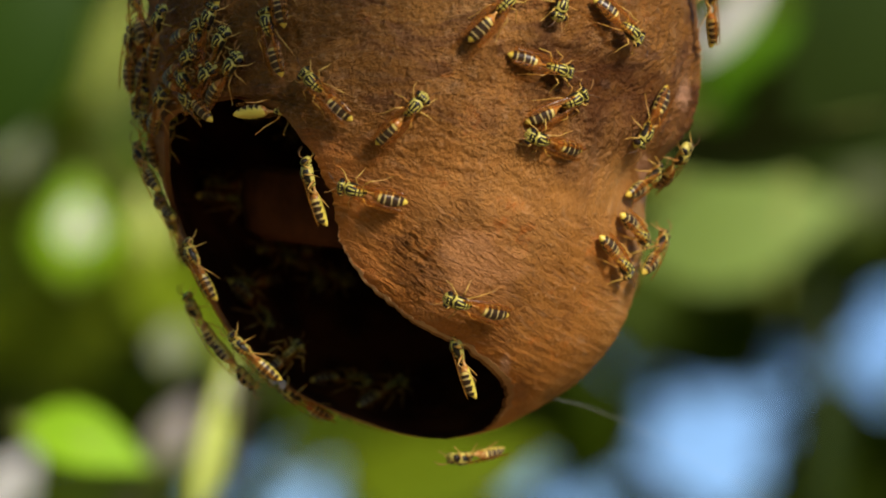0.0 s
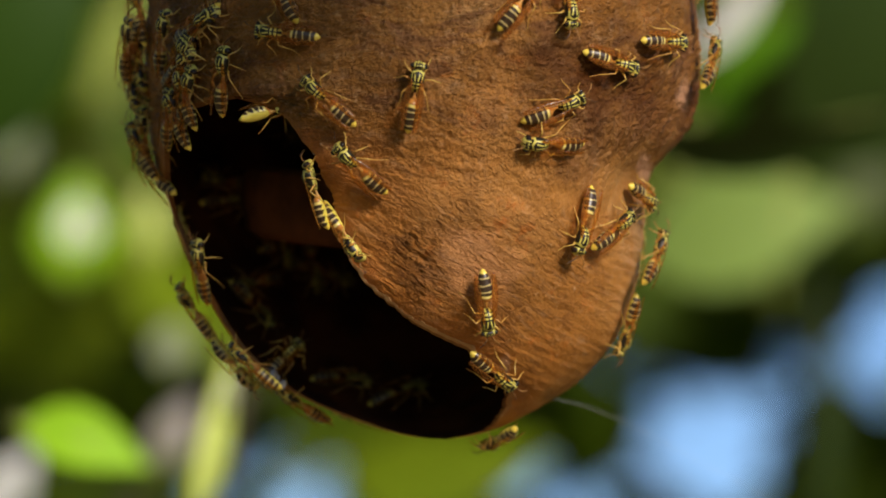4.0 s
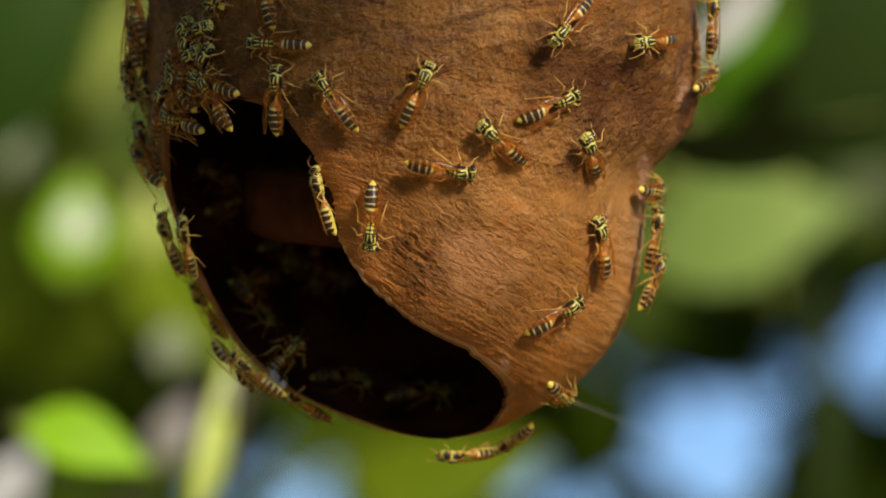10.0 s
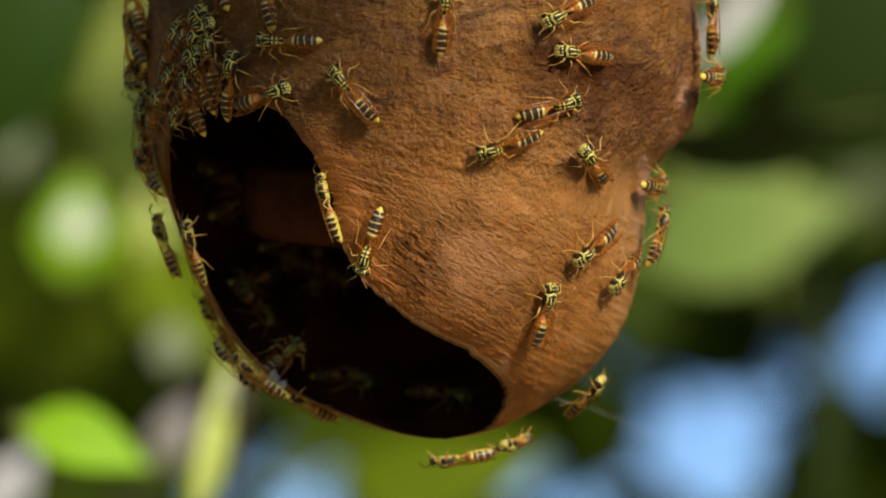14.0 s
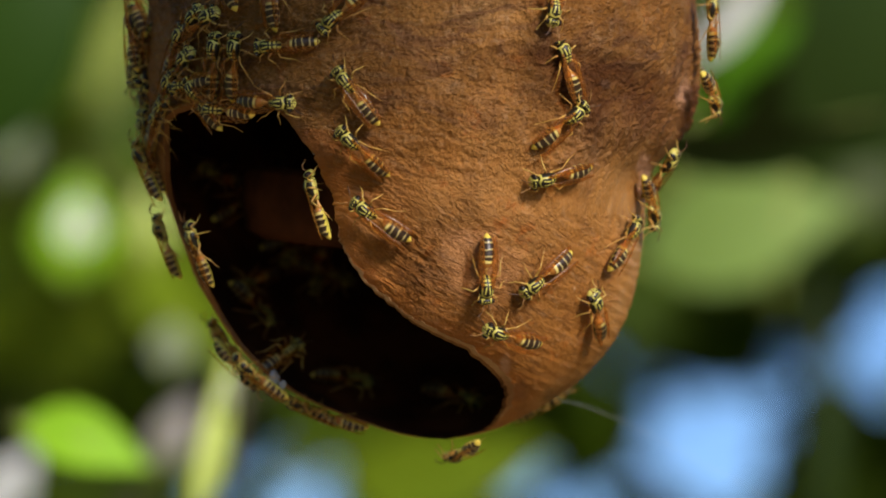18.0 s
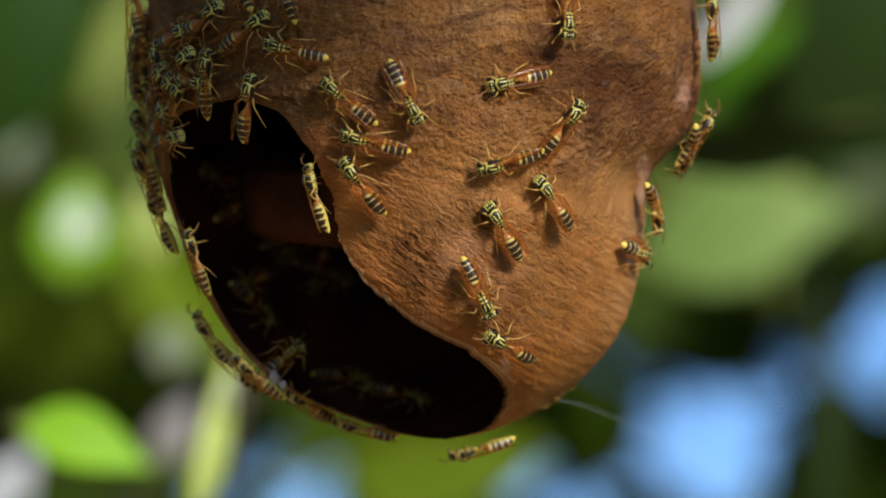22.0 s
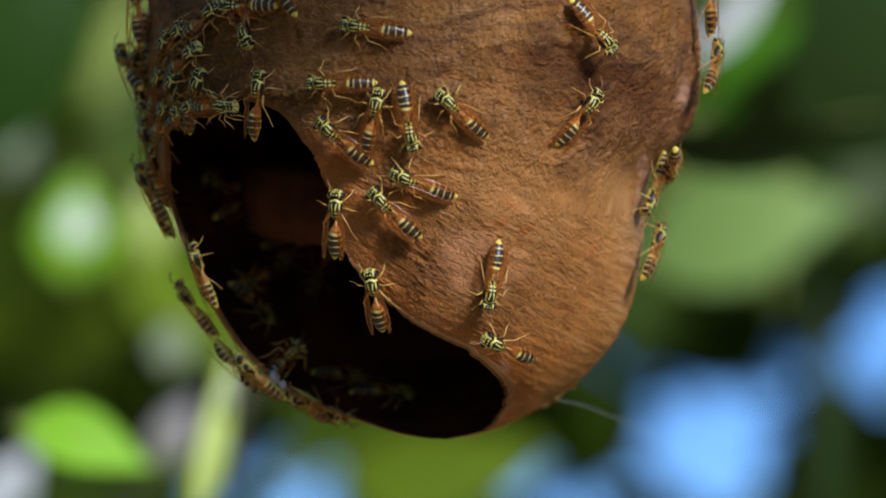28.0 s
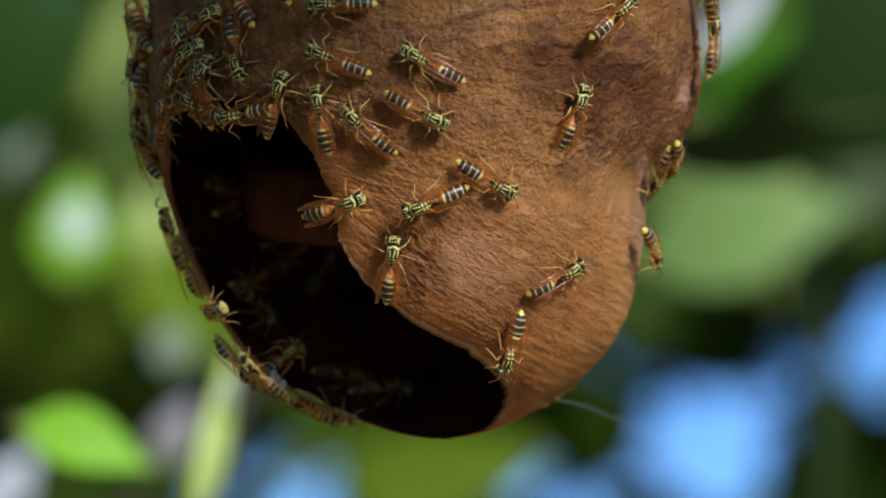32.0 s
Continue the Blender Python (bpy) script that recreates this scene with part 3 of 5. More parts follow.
def background_twig(pts, far, thick):
    rnd = random.Random(int(far * 100))
    root = new("twig")
    bm = bmesh.new()
    place_mm = [tuple(behind(u, v, far) / MM) for u, v in pts]
    tube(bm, place_mm, [thick * (1 - 0.6 * i / (len(pts) - 1)) for i in range(len(pts))], 8)
    part("stem", bm, BARK, root, "grey-brown woody stem")
    for (ua, va), (ub, vb) in zip(pts, pts[1:]):
        for f in (0.3, 0.75):
            c = behind(ua + (ub - ua) * f, va + (vb - va) * f, far)
            size = rnd.uniform(0.05, 0.075)
            r = turn_leaf(rnd.uniform(0, 360), rnd.uniform(-40, 40), rnd.uniform(40, 110))
            lv, lf = blade(1.0, 0.15, 0.2)
            part("leaf", ([tuple(c + r @ (Vector((p.x + 0.5, p.y, p.z + 0.15)) * size)) for p in lv], lf), LEAF_DARK, root)
    tagged(root, "leafy grey-brown twig out of focus", "twig", "twigs behind the nest")


for pts, far, thick in ((((-60, -56), (-49, -40), (-45, -30), (-30, -22), (-5, -12)), 3.3, 10), (((-36, -60), (-40, -40), (-37, -20), (-30, 10)), 3.1, 5),
                        (((100, 30), (72, 21), (50, 14), (10, 8)), 4.2, 16), (((16, -24), (30, -32), (52, -60)), 3.8, 9), (((68, -60), (66, -20), (72, 20), (80, 70)), 4.6, 14),
                        (((-90, 18), (-76, 20), (-60, 30), (-52, 60)), 3.7, 8)):
    background_twig(pts, far, thick)
build_foliage()


def build_unseen_hedge():
    """Trees added out of view all round, behind the lens too, to cut the blue skylight."""
    rnd = random.Random(21)
    vs, fs = [], []
    lv, lf = blade(1.0, 0.15, 0.2)
    for _ in range(9500):
        a = rnd.uniform(0, 2 * math.pi)
        r = rnd.uniform(6.5, 10.0)
        x, y = r * math.sin(a), r * math.cos(a)
        if y > 0 and abs(x) < 0.35 * y:
            continue
        c = Vector((x, y, rnd.uniform(0.1, 7.5 if x < -1 else 4.4) * rnd.uniform(0.75, 1.0)))
        if c.z > 1.2 and (x * SUN_TO.x + y * SUN_TO.y) > 0.75 * r * math.hypot(SUN_TO.x, SUN_TO.y):
            continue
        size = rnd.uniform(0.3, 0.6)
        rot = turn_leaf(rnd.uniform(0, 360), rnd.uniform(-60, 60), rnd.uniform(0, 120))
        o = len(vs)
        vs += [tuple(c + rot @ (p * size)) for p in lv]
        fs += [tuple(o + i for i in f) for f in lf]
    tagged(link("unseen_hedge", (vs, fs), LEAF_MID), "green leafy trees added out of view to cut the skylight", "trees", kind="stuff")


build_unseen_hedge()


def build_unseen_canopy():
    """Leaves added out of view overhead to block the blue skylight; the low sun comes in under them."""
    rnd = random.Random(31)
    vs, fs = [], []
    lv, lf = blade(1.0, 0.15, 0.2)
    for _ in range(900):
        r, a = 5.0 * math.sqrt(rnd.random()), rnd.uniform(0, 2 * math.pi)
        c = Vector((r * math.sin(a), r * math.cos(a), rnd.uniform(6.4, 7.6)))
        size = rnd.uniform(0.35, 0.6)
        rot = turn_leaf(rnd.uniform(0, 360), rnd.uniform(-40, 40), rnd.uniform(-40, 40))
        o = len(vs)
        vs += [tuple(c + rot @ (p * size)) for p in lv]
        fs += [tuple(o + i for i in f) for f in lf]
    tagged(link("unseen_canopy", (vs, fs), LEAF_MID), "green leaves added out of view overhead to block skylight", "foliage", kind="stuff")


build_unseen_canopy()
DEEP, SHADED, BUFF = "green leaf darkened to stand for the shade behind", "dark green leaf out of focus", "buff dry leaf out of focus"
SUNLIT, MIDDLE, PALE, SAGE, GLARE = ("green leaf coloured bright for the sunlight", "broad green leaf out of focus", "green leaf coloured pale for the sunlight, behind the nest",
                                  "dull sage-green leaf out of focus", "near-white leaf standing for glare and bright sky")
for row in ((-65, 4, 2.3, 19, 88, LEAF_SUNLIT, PALE, 108, 1.45, 0.55), (-64.6, 4.5, 2.2, 9, 88, LEAF_GLARE, GLARE, 106, 1.5, 0.55), (-70, 0, 3.6, 48, 95, LEAF_MID, MIDDLE, 105, 1.5), (-74, 34, 3.9, 44, 80, LEAF_DARK, MIDDLE, 120, 1.3), (-60, 12, 4.1, 40, 70, LEAF_MID, MIDDLE, 106, 1.3), (-56, -22, 4.1, 40, 95, LEAF_MID, MIDDLE, 106, 1.3), (-75, -20, 4.2, 34, 80, LEAF_MID, MIDDLE, 106, 1.2), (-51.5, 5.5, 2.5, 13, 95, LEAF_PALE, PALE, 108, 0.8, 0.6), (-56, 18, 3.2, 24, 95, LEAF_DARK, MIDDLE, 106, 0.8), (-45, -9, 3.0, 36, -52, LEAF_MID, MIDDLE, 106, 0.8),
            (-63.0, -34.2, 1.40, 25, -19, LEAF_SUNLIT, SUNLIT, 65, 0.9, 0.55), (-40.6, -33, 1.42, 32, 78, LEAF_PALE, PALE, 104, 0.33), (-38.0, -25, 1.40, 8, 78, LEAF_GLARE, GLARE, 102, 0.5, 0.55), (-47.4, -32, 1.9, 14, 60, LEAF_BUFF, BUFF, 100, 1.0, 0.55), 
            (54, 4, 2.2, 40, 14, LEAF_SAGE, SAGE, 78, 1.0), (64, 8, 3.4, 40, 5, LEAF_DARK, MIDDLE, 70, 1.1), (54.5, 33, 2.4, 28, 50, LEAF_VIVID, SUNLIT, 40, 0.8), (58, 20.0, 1.55, 54, 4, LEAF_DEEP_SHADE, DEEP, 140, 0.5, 0.55), (73, 37, 2.7, 54, 75, LEAF_DEEP_SHADE, DEEP, 140, 2.0), (66, 24, 2.9, 40, 30, LEAF_DEEP_SHADE, DEEP, 140, 1.5), (70, 30, 2.4, 44, 20, LEAF_DEEP_SHADE, DEEP, 142, 1.3), (-75.5, 19, 2.4, 12, 80, LEAF_SILVER, SAGE, 100, 1.0, 0.55),
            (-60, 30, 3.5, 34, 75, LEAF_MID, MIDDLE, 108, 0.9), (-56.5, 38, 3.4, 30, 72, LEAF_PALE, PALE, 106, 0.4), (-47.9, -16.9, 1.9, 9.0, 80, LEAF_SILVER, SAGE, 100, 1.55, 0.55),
            (52.0, 42, 1.9, 26, 50, LEAF_GLARE, GLARE, 106, 0.42), (-77, 22, 3.4, 18, 95, LEAF_PALE, PALE, 106, 0.6), (-64, -13, 3.5, 38, 20, LEAF_OLIVE, MIDDLE, 106, 1.1),
            (0, -39, 3.2, 40, 8, LEAF_MID, MIDDLE, 104, 0.9), (-5, -38, 3.6, 28, 30, LEAF_OLIVE, MIDDLE, 104, 0.9), (12, -37, 3.9, 30, 20, LEAF_OLIVE, MIDDLE, 55, 0.8), (-77, -42.5, 2.0, 17, 60, LEAF_GLARE, GLARE, 66, 1.2),
            (-73, 39, 2.0, 54, 62, LEAF_SHADE, SHADED, 100, 0.75), (72, 41, 1.8, 44, 75, LEAF_DEEP_SHADE, DEEP, 138, 1.5), (67.3, -30, 2.1, 54, 88, LEAF_DEEP_SHADE, DEEP, 118, 0.22),
            (77, 14, 3.4, 22, 80, LEAF_GREY, SAGE, 80, 0.8), (44, -13, 3.9, 50, 4, LEAF_DARK, MIDDLE, 40, 0.8), (70, -38, 3.6, 30, 80, LEAF_DARK, MIDDLE, 60, 0.7), (68, -8, 3.9, 36, 20, LEAF_DARK, MIDDLE, 60, 0.7), (26, -30, 3.6, 20, -30, LEAF_DARK, MIDDLE, 60, 0.8),
            (70, 38, 3.9, 40, 75, LEAF_DARK, MIDDLE, 35, 1.0), (60, 21, 3.9, 34, 10, LEAF_DARK, MIDDLE, 35, 0.8), (77, 24, 3.9, 34, 60, LEAF_DARK, MIDDLE, 30, 1.0), (68, 44, 3.9, 30, 30, LEAF_DARK, MIDDLE, 30, 1.0), (-72, 44, 3.9, 34, 30, LEAF_DARK, MIDDLE, 140, 1.0)):
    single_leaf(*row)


def build_shading_spray():
    """A leafy twig added out of view, tied to the same tree, to shade the nest's upper part."""
    rnd = random.Random(11)
    spray = tagged(new("shading_twig"), "leafy green twig added out of view to shade the nest", "twig")
    spray.matrix_world = NEST
    bm = bmesh.new()
    stem = [(420, -2, 112), (330, -95, 185), (230, -150, 205), (150, -150, 175), (70, -152, 160), (0, -150, 154)]
    tube(bm, stem, [3.0, 2.6, 2.2, 1.8, 1.4, 0.8], 8)
    part("stem", bm, BARK, spray, "thin woody stem")
    for k in range(18):
        f = k / 17
        c = Vector((80 - 62 * f + rnd.uniform(-9, 9), -150 + rnd.uniform(-25, 25), 134 - 8 * f + rnd.uniform(-8, 34)))
        size = rnd.uniform(34, 50)
        r = turn_leaf(rnd.uniform(0, 360), rnd.uniform(-30, 30), rnd.uniform(40, 100))
        lv, lf = blade(1.0, 0.15, 0.2)
        part("leaf", ([tuple((c + r @ (p * size)) * MM) for p in lv], lf), LEAF_MID, spray)
    return spray


build_shading_spray()


def build_thread():
    bm = bmesh.new()
    tube(bm, [(20, 22, -27), (26, 26, -28.6), (33, 30, -31.5), (60, 48, -46), (110, 80, -72)], [0.035, 0.022, 0.018, 0.018, 0.018], 5)
    ob = link("silk_thread", bm, SILK)
    ob.matrix_world = NEST
    tagged(ob, "thin pale silk thread tied to the nest", "thread")


build_thread()


def build_ground():
    bm = bmesh.new()
    bmesh.ops.create_grid(bm, x_segments=60, y_segments=60, size=400)
    for p in bm.verts:
        p.co.z = 0.15 * noise.noise(p.co * 0.05)
    tagged(link("ground", bm, GROUND), "dry sunlit grass and soil", "ground", kind="structure")


build_ground()


# ---- wasps: yellow and black paper wasps, about 12 mm long ----
def wasp_materials():
    mats = {}
    yellow, black, amber = (0.54, 0.46, 0.09), (0.016, 0.012, 0.007), (0.42, 0.17, 0.028)

    def axes(nt):
        """Place on the body in mm: along, out to the side, up; the edges of all marks wander a little."""
        tc = node(nt, "ShaderNodeTexCoord")
        sep = node(nt, "ShaderNodeSeparateXYZ")
        nt.links.new(tc.outputs["Object"], sep.inputs[0])
        wander = calc(nt, "MULTIPLY", calc(nt, "SUBTRACT", noise_tex(nt, tc.outputs["Object"], 1000, 2), 0.5), 0.5)
        x = calc(nt, "ADD", calc(nt, "MULTIPLY", sep.outputs[0], 1000.0), wander)
        y = calc(nt, "ADD", calc(nt, "ABSOLUTE", calc(nt, "MULTIPLY", sep.outputs[1], 1000.0)), calc(nt, "MULTIPLY", wander, 0.5))
        return x, y, calc(nt, "MULTIPLY", sep.outputs[2], 1000.0)

    def within(nt, v, lo, hi, soft=0.08):
        """1 between lo and hi, 0 beyond."""
        up = calc(nt, "DIVIDE", calc(nt, "SUBTRACT", v, lo - soft / 2), soft, True)
        down = calc(nt, "DIVIDE", calc(nt, "SUBTRACT", hi + soft / 2, v), soft, True)
        return calc(nt, "MULTIPLY", up, down)

    def any_of(nt, marks):
        got = marks[0]
        for k in marks[1:]:
            got = calc(nt, "MAXIMUM", got, k)
        return got

    # abdomen: amber first ring, dark rings with cream hind margins that widen to the side, yellow tip and belly
    m, nt, b = material("banded_abdomen", 0.34, 0.4)
    x, y, z = axes(nt)
    ph = calc(nt, "FRACT", calc(nt, "MULTIPLY", calc(nt, "ADD", x, 0.62), -0.87))
    margin = calc(nt, "ADD", 0.77, calc(nt, "MULTIPLY", y, -0.08))
    cream = calc(nt, "DIVIDE", calc(nt, "SUBTRACT", ph, margin), 0.08, True)
    col = mix(nt, cream, (0.036, 0.019, 0.009), (0.42, 0.32, 0.12))
    col = mix(nt, within(nt, x, -1.45, 1.0, 0.6), col, amber)
    col = mix(nt, within(nt, x, -2.0, -1.55, 0.15), col, (0.64, 0.50, 0.14))
    belly = calc(nt, "DIVIDE", calc(nt, "SUBTRACT", calc(nt, "ADD", 1.05, calc(nt, "MULTIPLY", ph, 0.5)), z), 0.12, True)
    col = mix(nt, belly, col, (0.60, 0.49, 0.07))
    col = mix(nt, within(nt, x, -8.0, -5.75, 0.15), col, (0.70, 0.52, 0.07))
    nt.links.new(col, b.inputs["Base Color"])
    mats["abdomen"] = m
    # thorax: black, with a yellow collar, two stripes along the back, yellow sides and two pairs of spots behind
    m, nt, b = material("marked_thorax", 0.42, 0.3)
    x, y, z = axes(nt)
    bow = calc(nt, "ADD", y, calc(nt, "MULTIPLY", calc(nt, "SUBTRACT", x, 3.1), -0.16))
    marks = [within(nt, calc(nt, "ADD", x, calc(nt, "MULTIPLY", y, 0.35)), 4.2, 4.5), calc(nt, "MULTIPLY", within(nt, bow, 0.24, 0.47), within(nt, x, 2.45, 3.8)), calc(nt, "MULTIPLY", within(nt, y, 0.82, 1.0), within(nt, x, 2.5, 3.9)),
             calc(nt, "MULTIPLY", within(nt, y, 0.10, 0.85), within(nt, x, 1.85, 2.2)), calc(nt, "MULTIPLY", within(nt, y, 0.14, 0.75), within(nt, x, 1.25, 1.6)), calc(nt, "MULTIPLY", within(nt, y, 0.25, 0.6), within(nt, x, 0.4, 1.1))]
    low = calc(nt, "MULTIPLY", within(nt, z, -1.0, 1.75, 0.2), calc(nt, "GREATER_THAN", calc(nt, "SINE", calc(nt, "MULTIPLY", x, 4.2)), -0.45))
    nt.links.new(mix(nt, any_of(nt, marks + [low]), black, yellow), b.inputs["Base Color"])
    mats["thorax"] = m
    # head: yellow face and orbits, black crown with a pale bar
    m, nt, b = material("marked_head", 0.42, 0.3)
    x, y, z = axes(nt)
    marks = [calc(nt, "MULTIPLY", within(nt, x, 5.52, 6.5), within(nt, y, 0.08, 2.0)), within(nt, y, 0.62, 0.84), calc(nt, "MULTIPLY", within(nt, y, 0.12, 0.42), within(nt, x, 5.05, 5.22)), calc(nt, "MULTIPLY", within(nt, x, 4.2, 4.66), within(nt, y, 0.3, 2.0)), within(nt, z, -1.0, 1.55, 0.2)]
    nt.links.new(mix(nt, any_of(nt, marks), black, yellow), b.inputs["Base Color"])
    mats["head"] = m

    def simple(name, lo, hi, rough, scale=1500):
        m, nt, b = material(name, rough, 0.4)
        nt.links.new(ramp(nt, noise_tex(nt, mapped(nt), scale, 3), [(0.35, lo), (0.65, hi)]), b.inputs["Base Color"])
        return m
    mats["leg"] = simple("amber_leg", (0.40, 0.18, 0.03), (0.56, 0.36, 0.07), 0.4, 420)
    mats["eye"] = simple("dark_eye", (0.012, 0.008, 0.006), (0.03, 0.018, 0.012), 0.15)
    mats["antenna"] = simple("antenna_skin", (0.06, 0.025, 0.01), (0.30, 0.14, 0.03), 0.5, 500)
    mats["waist"] = simple("amber_waist", (0.40, 0.17, 0.04), (0.55, 0.30, 0.07), 0.4)
    # wings: clear amber film with darker veins; light comes through it tinted
    m, nt, b = material("amber_wing", 0.22, 0.7)
    v = mapped(nt, (0.35, 1.6, 1))
    ve = node(nt, "ShaderNodeTexVoronoi", feature="DISTANCE_TO_EDGE")
    ve.inputs["Scale"].default_value = 800
    nt.links.new(v, ve.inputs["Vector"])
    vein = ramp(nt, ve.outputs["Distance"], [(0.03, (1, 1, 1)), (0.10, (0, 0, 0))])
    nt.links.new(mix(nt, vein, (0.46, 0.21, 0.055), (0.24, 0.095, 0.025)), b.inputs["Base Color"])
    tr = node(nt, "ShaderNodeBsdfTranslucent")
    tr.inputs[0].default_value = (0.80, 0.46, 0.10, 1)
    skin_mix = node(nt, "ShaderNodeMixShader")
    skin_mix.inputs[0].default_value = 0.5
    nt.links.new(b.outputs[0], skin_mix.inputs[1])
    nt.links.new(tr.outputs[0], skin_mix.inputs[2])
    clear = node(nt, "ShaderNodeBsdfTransparent")
    clear.inputs[0].default_value = (0.96, 0.82, 0.60, 1)
    mx = node(nt, "ShaderNodeMixShader")
    nt.links.new(calc(nt, "ADD", calc(nt, "MULTIPLY", vein, 0.35), 0.17), mx.inputs[0])
    nt.links.new(clear.outputs[0], mx.inputs[1])
    nt.links.new(skin_mix.outputs[0], mx.inputs[2])
    nt.links.new(mx.outputs[0], nt.nodes["Material Output"].inputs[0])
    mats["wing"] = m
    return mats


def lathe_body(rows, sides=14, flat=1.0):
    """A body of rings along x: rows of (x, centre height, half width), in mm."""
    bm = bmesh.new()
    rings = []
    for x, z, r in rows:
        rings.append([bm.verts.new(Vector((x, r * math.cos(2 * math.pi * k / sides), z + flat * r * math.sin(2 * math.pi * k / sides))) * MM) for k in range(sides)])
    for q, r in zip(rings, rings[1:]):
        for k in range(sides):
            bm.faces.new((q[k - 1], q[k], r[k], r[k - 1]))
    bm.faces.new(rings[0])
    bm.faces.new(rings[-1][::-1])
    bmesh.ops.recalc_face_normals(bm, faces=bm.faces)
    return bm


def ball(c, r, u=12, v=8):
    bm = bmesh.new()
    bmesh.ops.create_uvsphere(bm, u_segments=u, v_segments=v, radius=1)
    for p in bm.verts:
        p.co = Vector((c[0] + p.co.x * r[0], c[1] + p.co.y * r[1], c[2] + p.co.z * r[2])) * MM
    return bm


# feet and knees of the three pairs of legs on one side, mm
GAITS = ([((3.6, 0.7, 1.4), (4.5, 1.7, 2.3), (5.2, 2.3, 1.0), (6.1, 2.5, 0.1)), ((2.6, 0.9, 1.3), (2.9, 2.2, 2.5), (2.3, 3.0, 0.9), (1.9, 3.9, 0.1)), ((1.6, 0.8, 1.3), (0.5, 2.2, 2.5), (-1.4, 2.6, 0.9), (-2.9, 3.5, 0.1))],
         [((3.6, 0.7, 1.4), (4.8, 1.5, 2.4), (5.4, 1.6, 0.9), (6.4, 2.0, 0.1)), ((2.6, 0.9, 1.3), (3.3, 2.3, 2.4), (3.2, 3.2, 0.9), (3.1, 4.1, 0.1)), ((1.6, 0.8, 1.3), (0.1, 1.9, 2.6), (-1.9, 2.2, 0.9), (-3.5, 2.7, 0.1))])
WM = wasp_materials()


def build_wasp(variant):
    """A wasp that faces +x and stands on z = 0, origin under the middle of its body; the third kind holds its wings apart."""
    root = new("wasp")
    head = part("head", lathe_body([(4.5, 1.95, 0.5), (4.62, 1.95, 1.05), (4.85, 1.95, 1.42), (5.2, 1.9, 1.45), (5.5, 1.8, 1.2), (5.75, 1.65, 0.75), (5.9, 1.5, 0.3)], 16, 0.72), WM["head"], root, "yellow head with black crown marks")
    for s in (1, -1):
        part("eye", ball((5.05, 1.2 * s, 1.98), (0.46, 0.36, 0.68), 10, 6), WM["eye"], head, "glossy dark compound eye")
        bm = bmesh.new()
        bend = 0.3 if variant else -0.2
        tube(bm, [(5.6, 0.35 * s, 2.1), (6.2, 0.6 * s, 2.7), (6.9, (1.0 + bend) * s, 2.7), (7.7, (1.5 + bend) * s, 2.2 - bend)], [0.11, 0.08, 0.1, 0.08], 5)
        part("antenna", bm, WM["antenna"], head, "thin dark antenna")
    part("thorax", lathe_body([(4.6, 1.95, 0.55), (4.35, 2.0, 0.98), (3.9, 2.1, 1.16), (3.2, 2.22, 1.26), (2.4, 2.2, 1.2), (1.7, 2.05, 0.98), (1.1, 1.85, 0.76), (0.6, 1.65, 0.32)], 16, 0.95), WM["thorax"], root, "black thorax with yellow lines")
    part("waist", lathe_body([(0.8, 1.65, 0.24), (0.2, 1.6, 0.22), (-0.2, 1.62, 0.32), (-0.7, 1.66, 0.62)], 10), WM["waist"], root, "narrow amber waist")
    rows = []
    for x, z, r in ((-0.4, 1.66, 0.42), (-0.9, 1.75, 0.78), (-1.62, 1.84, 1.12), (-2.77, 1.86, 1.32), (-3.92, 1.76, 1.27), (-5.07, 1.55, 0.98), (-5.7, 1.36, 0.74), (-6.2, 1.2, 0.40), (-6.5, 1.1, 0.08)):
        rows.append((x, z, r))
        if -5.2 < x < -1.2:
            rows.append((x - 0.12, z, r * 0.94))
    part("abdomen", lathe_body(rows, 18, 0.88), WM["abdomen"], root, "dark banded abdomen with pale yellow rings")
    splay = (0.12, 0.45, 1.25)[variant]
    for s in (1, -1):
        vs, fs = [], []
        n = 10
        for i in range(n + 1):
            k = i / n
            x = 2.9 - 9.0 * k
            mid = (0.82 + splay * k * 1.4 + 0.30 * math.sin(2.8 * k)) * s
            half = 0.12 + 0.48 * math.sin(math.pi * min(1, 0.05 + 0.88 * k)) ** 0.8
            z = 3.1 + 0.30 * math.sin(2.2 * k) - 0.85 * k
            for h, dz in ((-half, 0.05), (0, 0.1), (half, 0.0)):
                vs.append(Vector((x, mid + h * s, z - (0.55 * half if h > 0 else 0) + dz * 0.3)) * MM)
            if i:
                a = 3 * (i - 1)
                fs += [(a, a + 1, a + 4, a + 3), (a + 1, a + 2, a + 5, a + 4)]
        under = [Vector((p.x, p.y, p.z - 0.03 * MM)) for p in vs]
        o = len(vs)
        rim = [3 * i for i in range(n + 1)] + [3 * n + 1, 3 * n + 2] + [3 * i + 2 for i in range(n - 1, -1, -1)] + [1]
        edge = [(p, q, q + o, p + o) for p, q in zip(rim, rim[1:] + rim[:1])]
        part("wing", ([tuple(p) for p in vs + under], fs + [tuple(i + o for i in f[::-1]) for f in fs] + edge), WM["wing"], root, "folded smoky amber wing")
    for i, pair in enumerate(GAITS[variant % 2]):
        for s in (1, -1):
            other = GAITS[1 - variant % 2][i] if s < 0 else pair
            hip, knee, ankle, toe = [Vector((p[0], p[1] * s, p[2])) for p in other]
            bm = bmesh.new()
            tube(bm, [hip, hip.lerp(knee, 0.5) + Vector((0, 0, 0.1)), knee, knee.lerp(ankle, 0.5), ankle, ankle.lerp(toe, 0.6), toe], [0.16, 0.20, 0.12, 0.12, 0.09, 0.07, 0.05], 6)
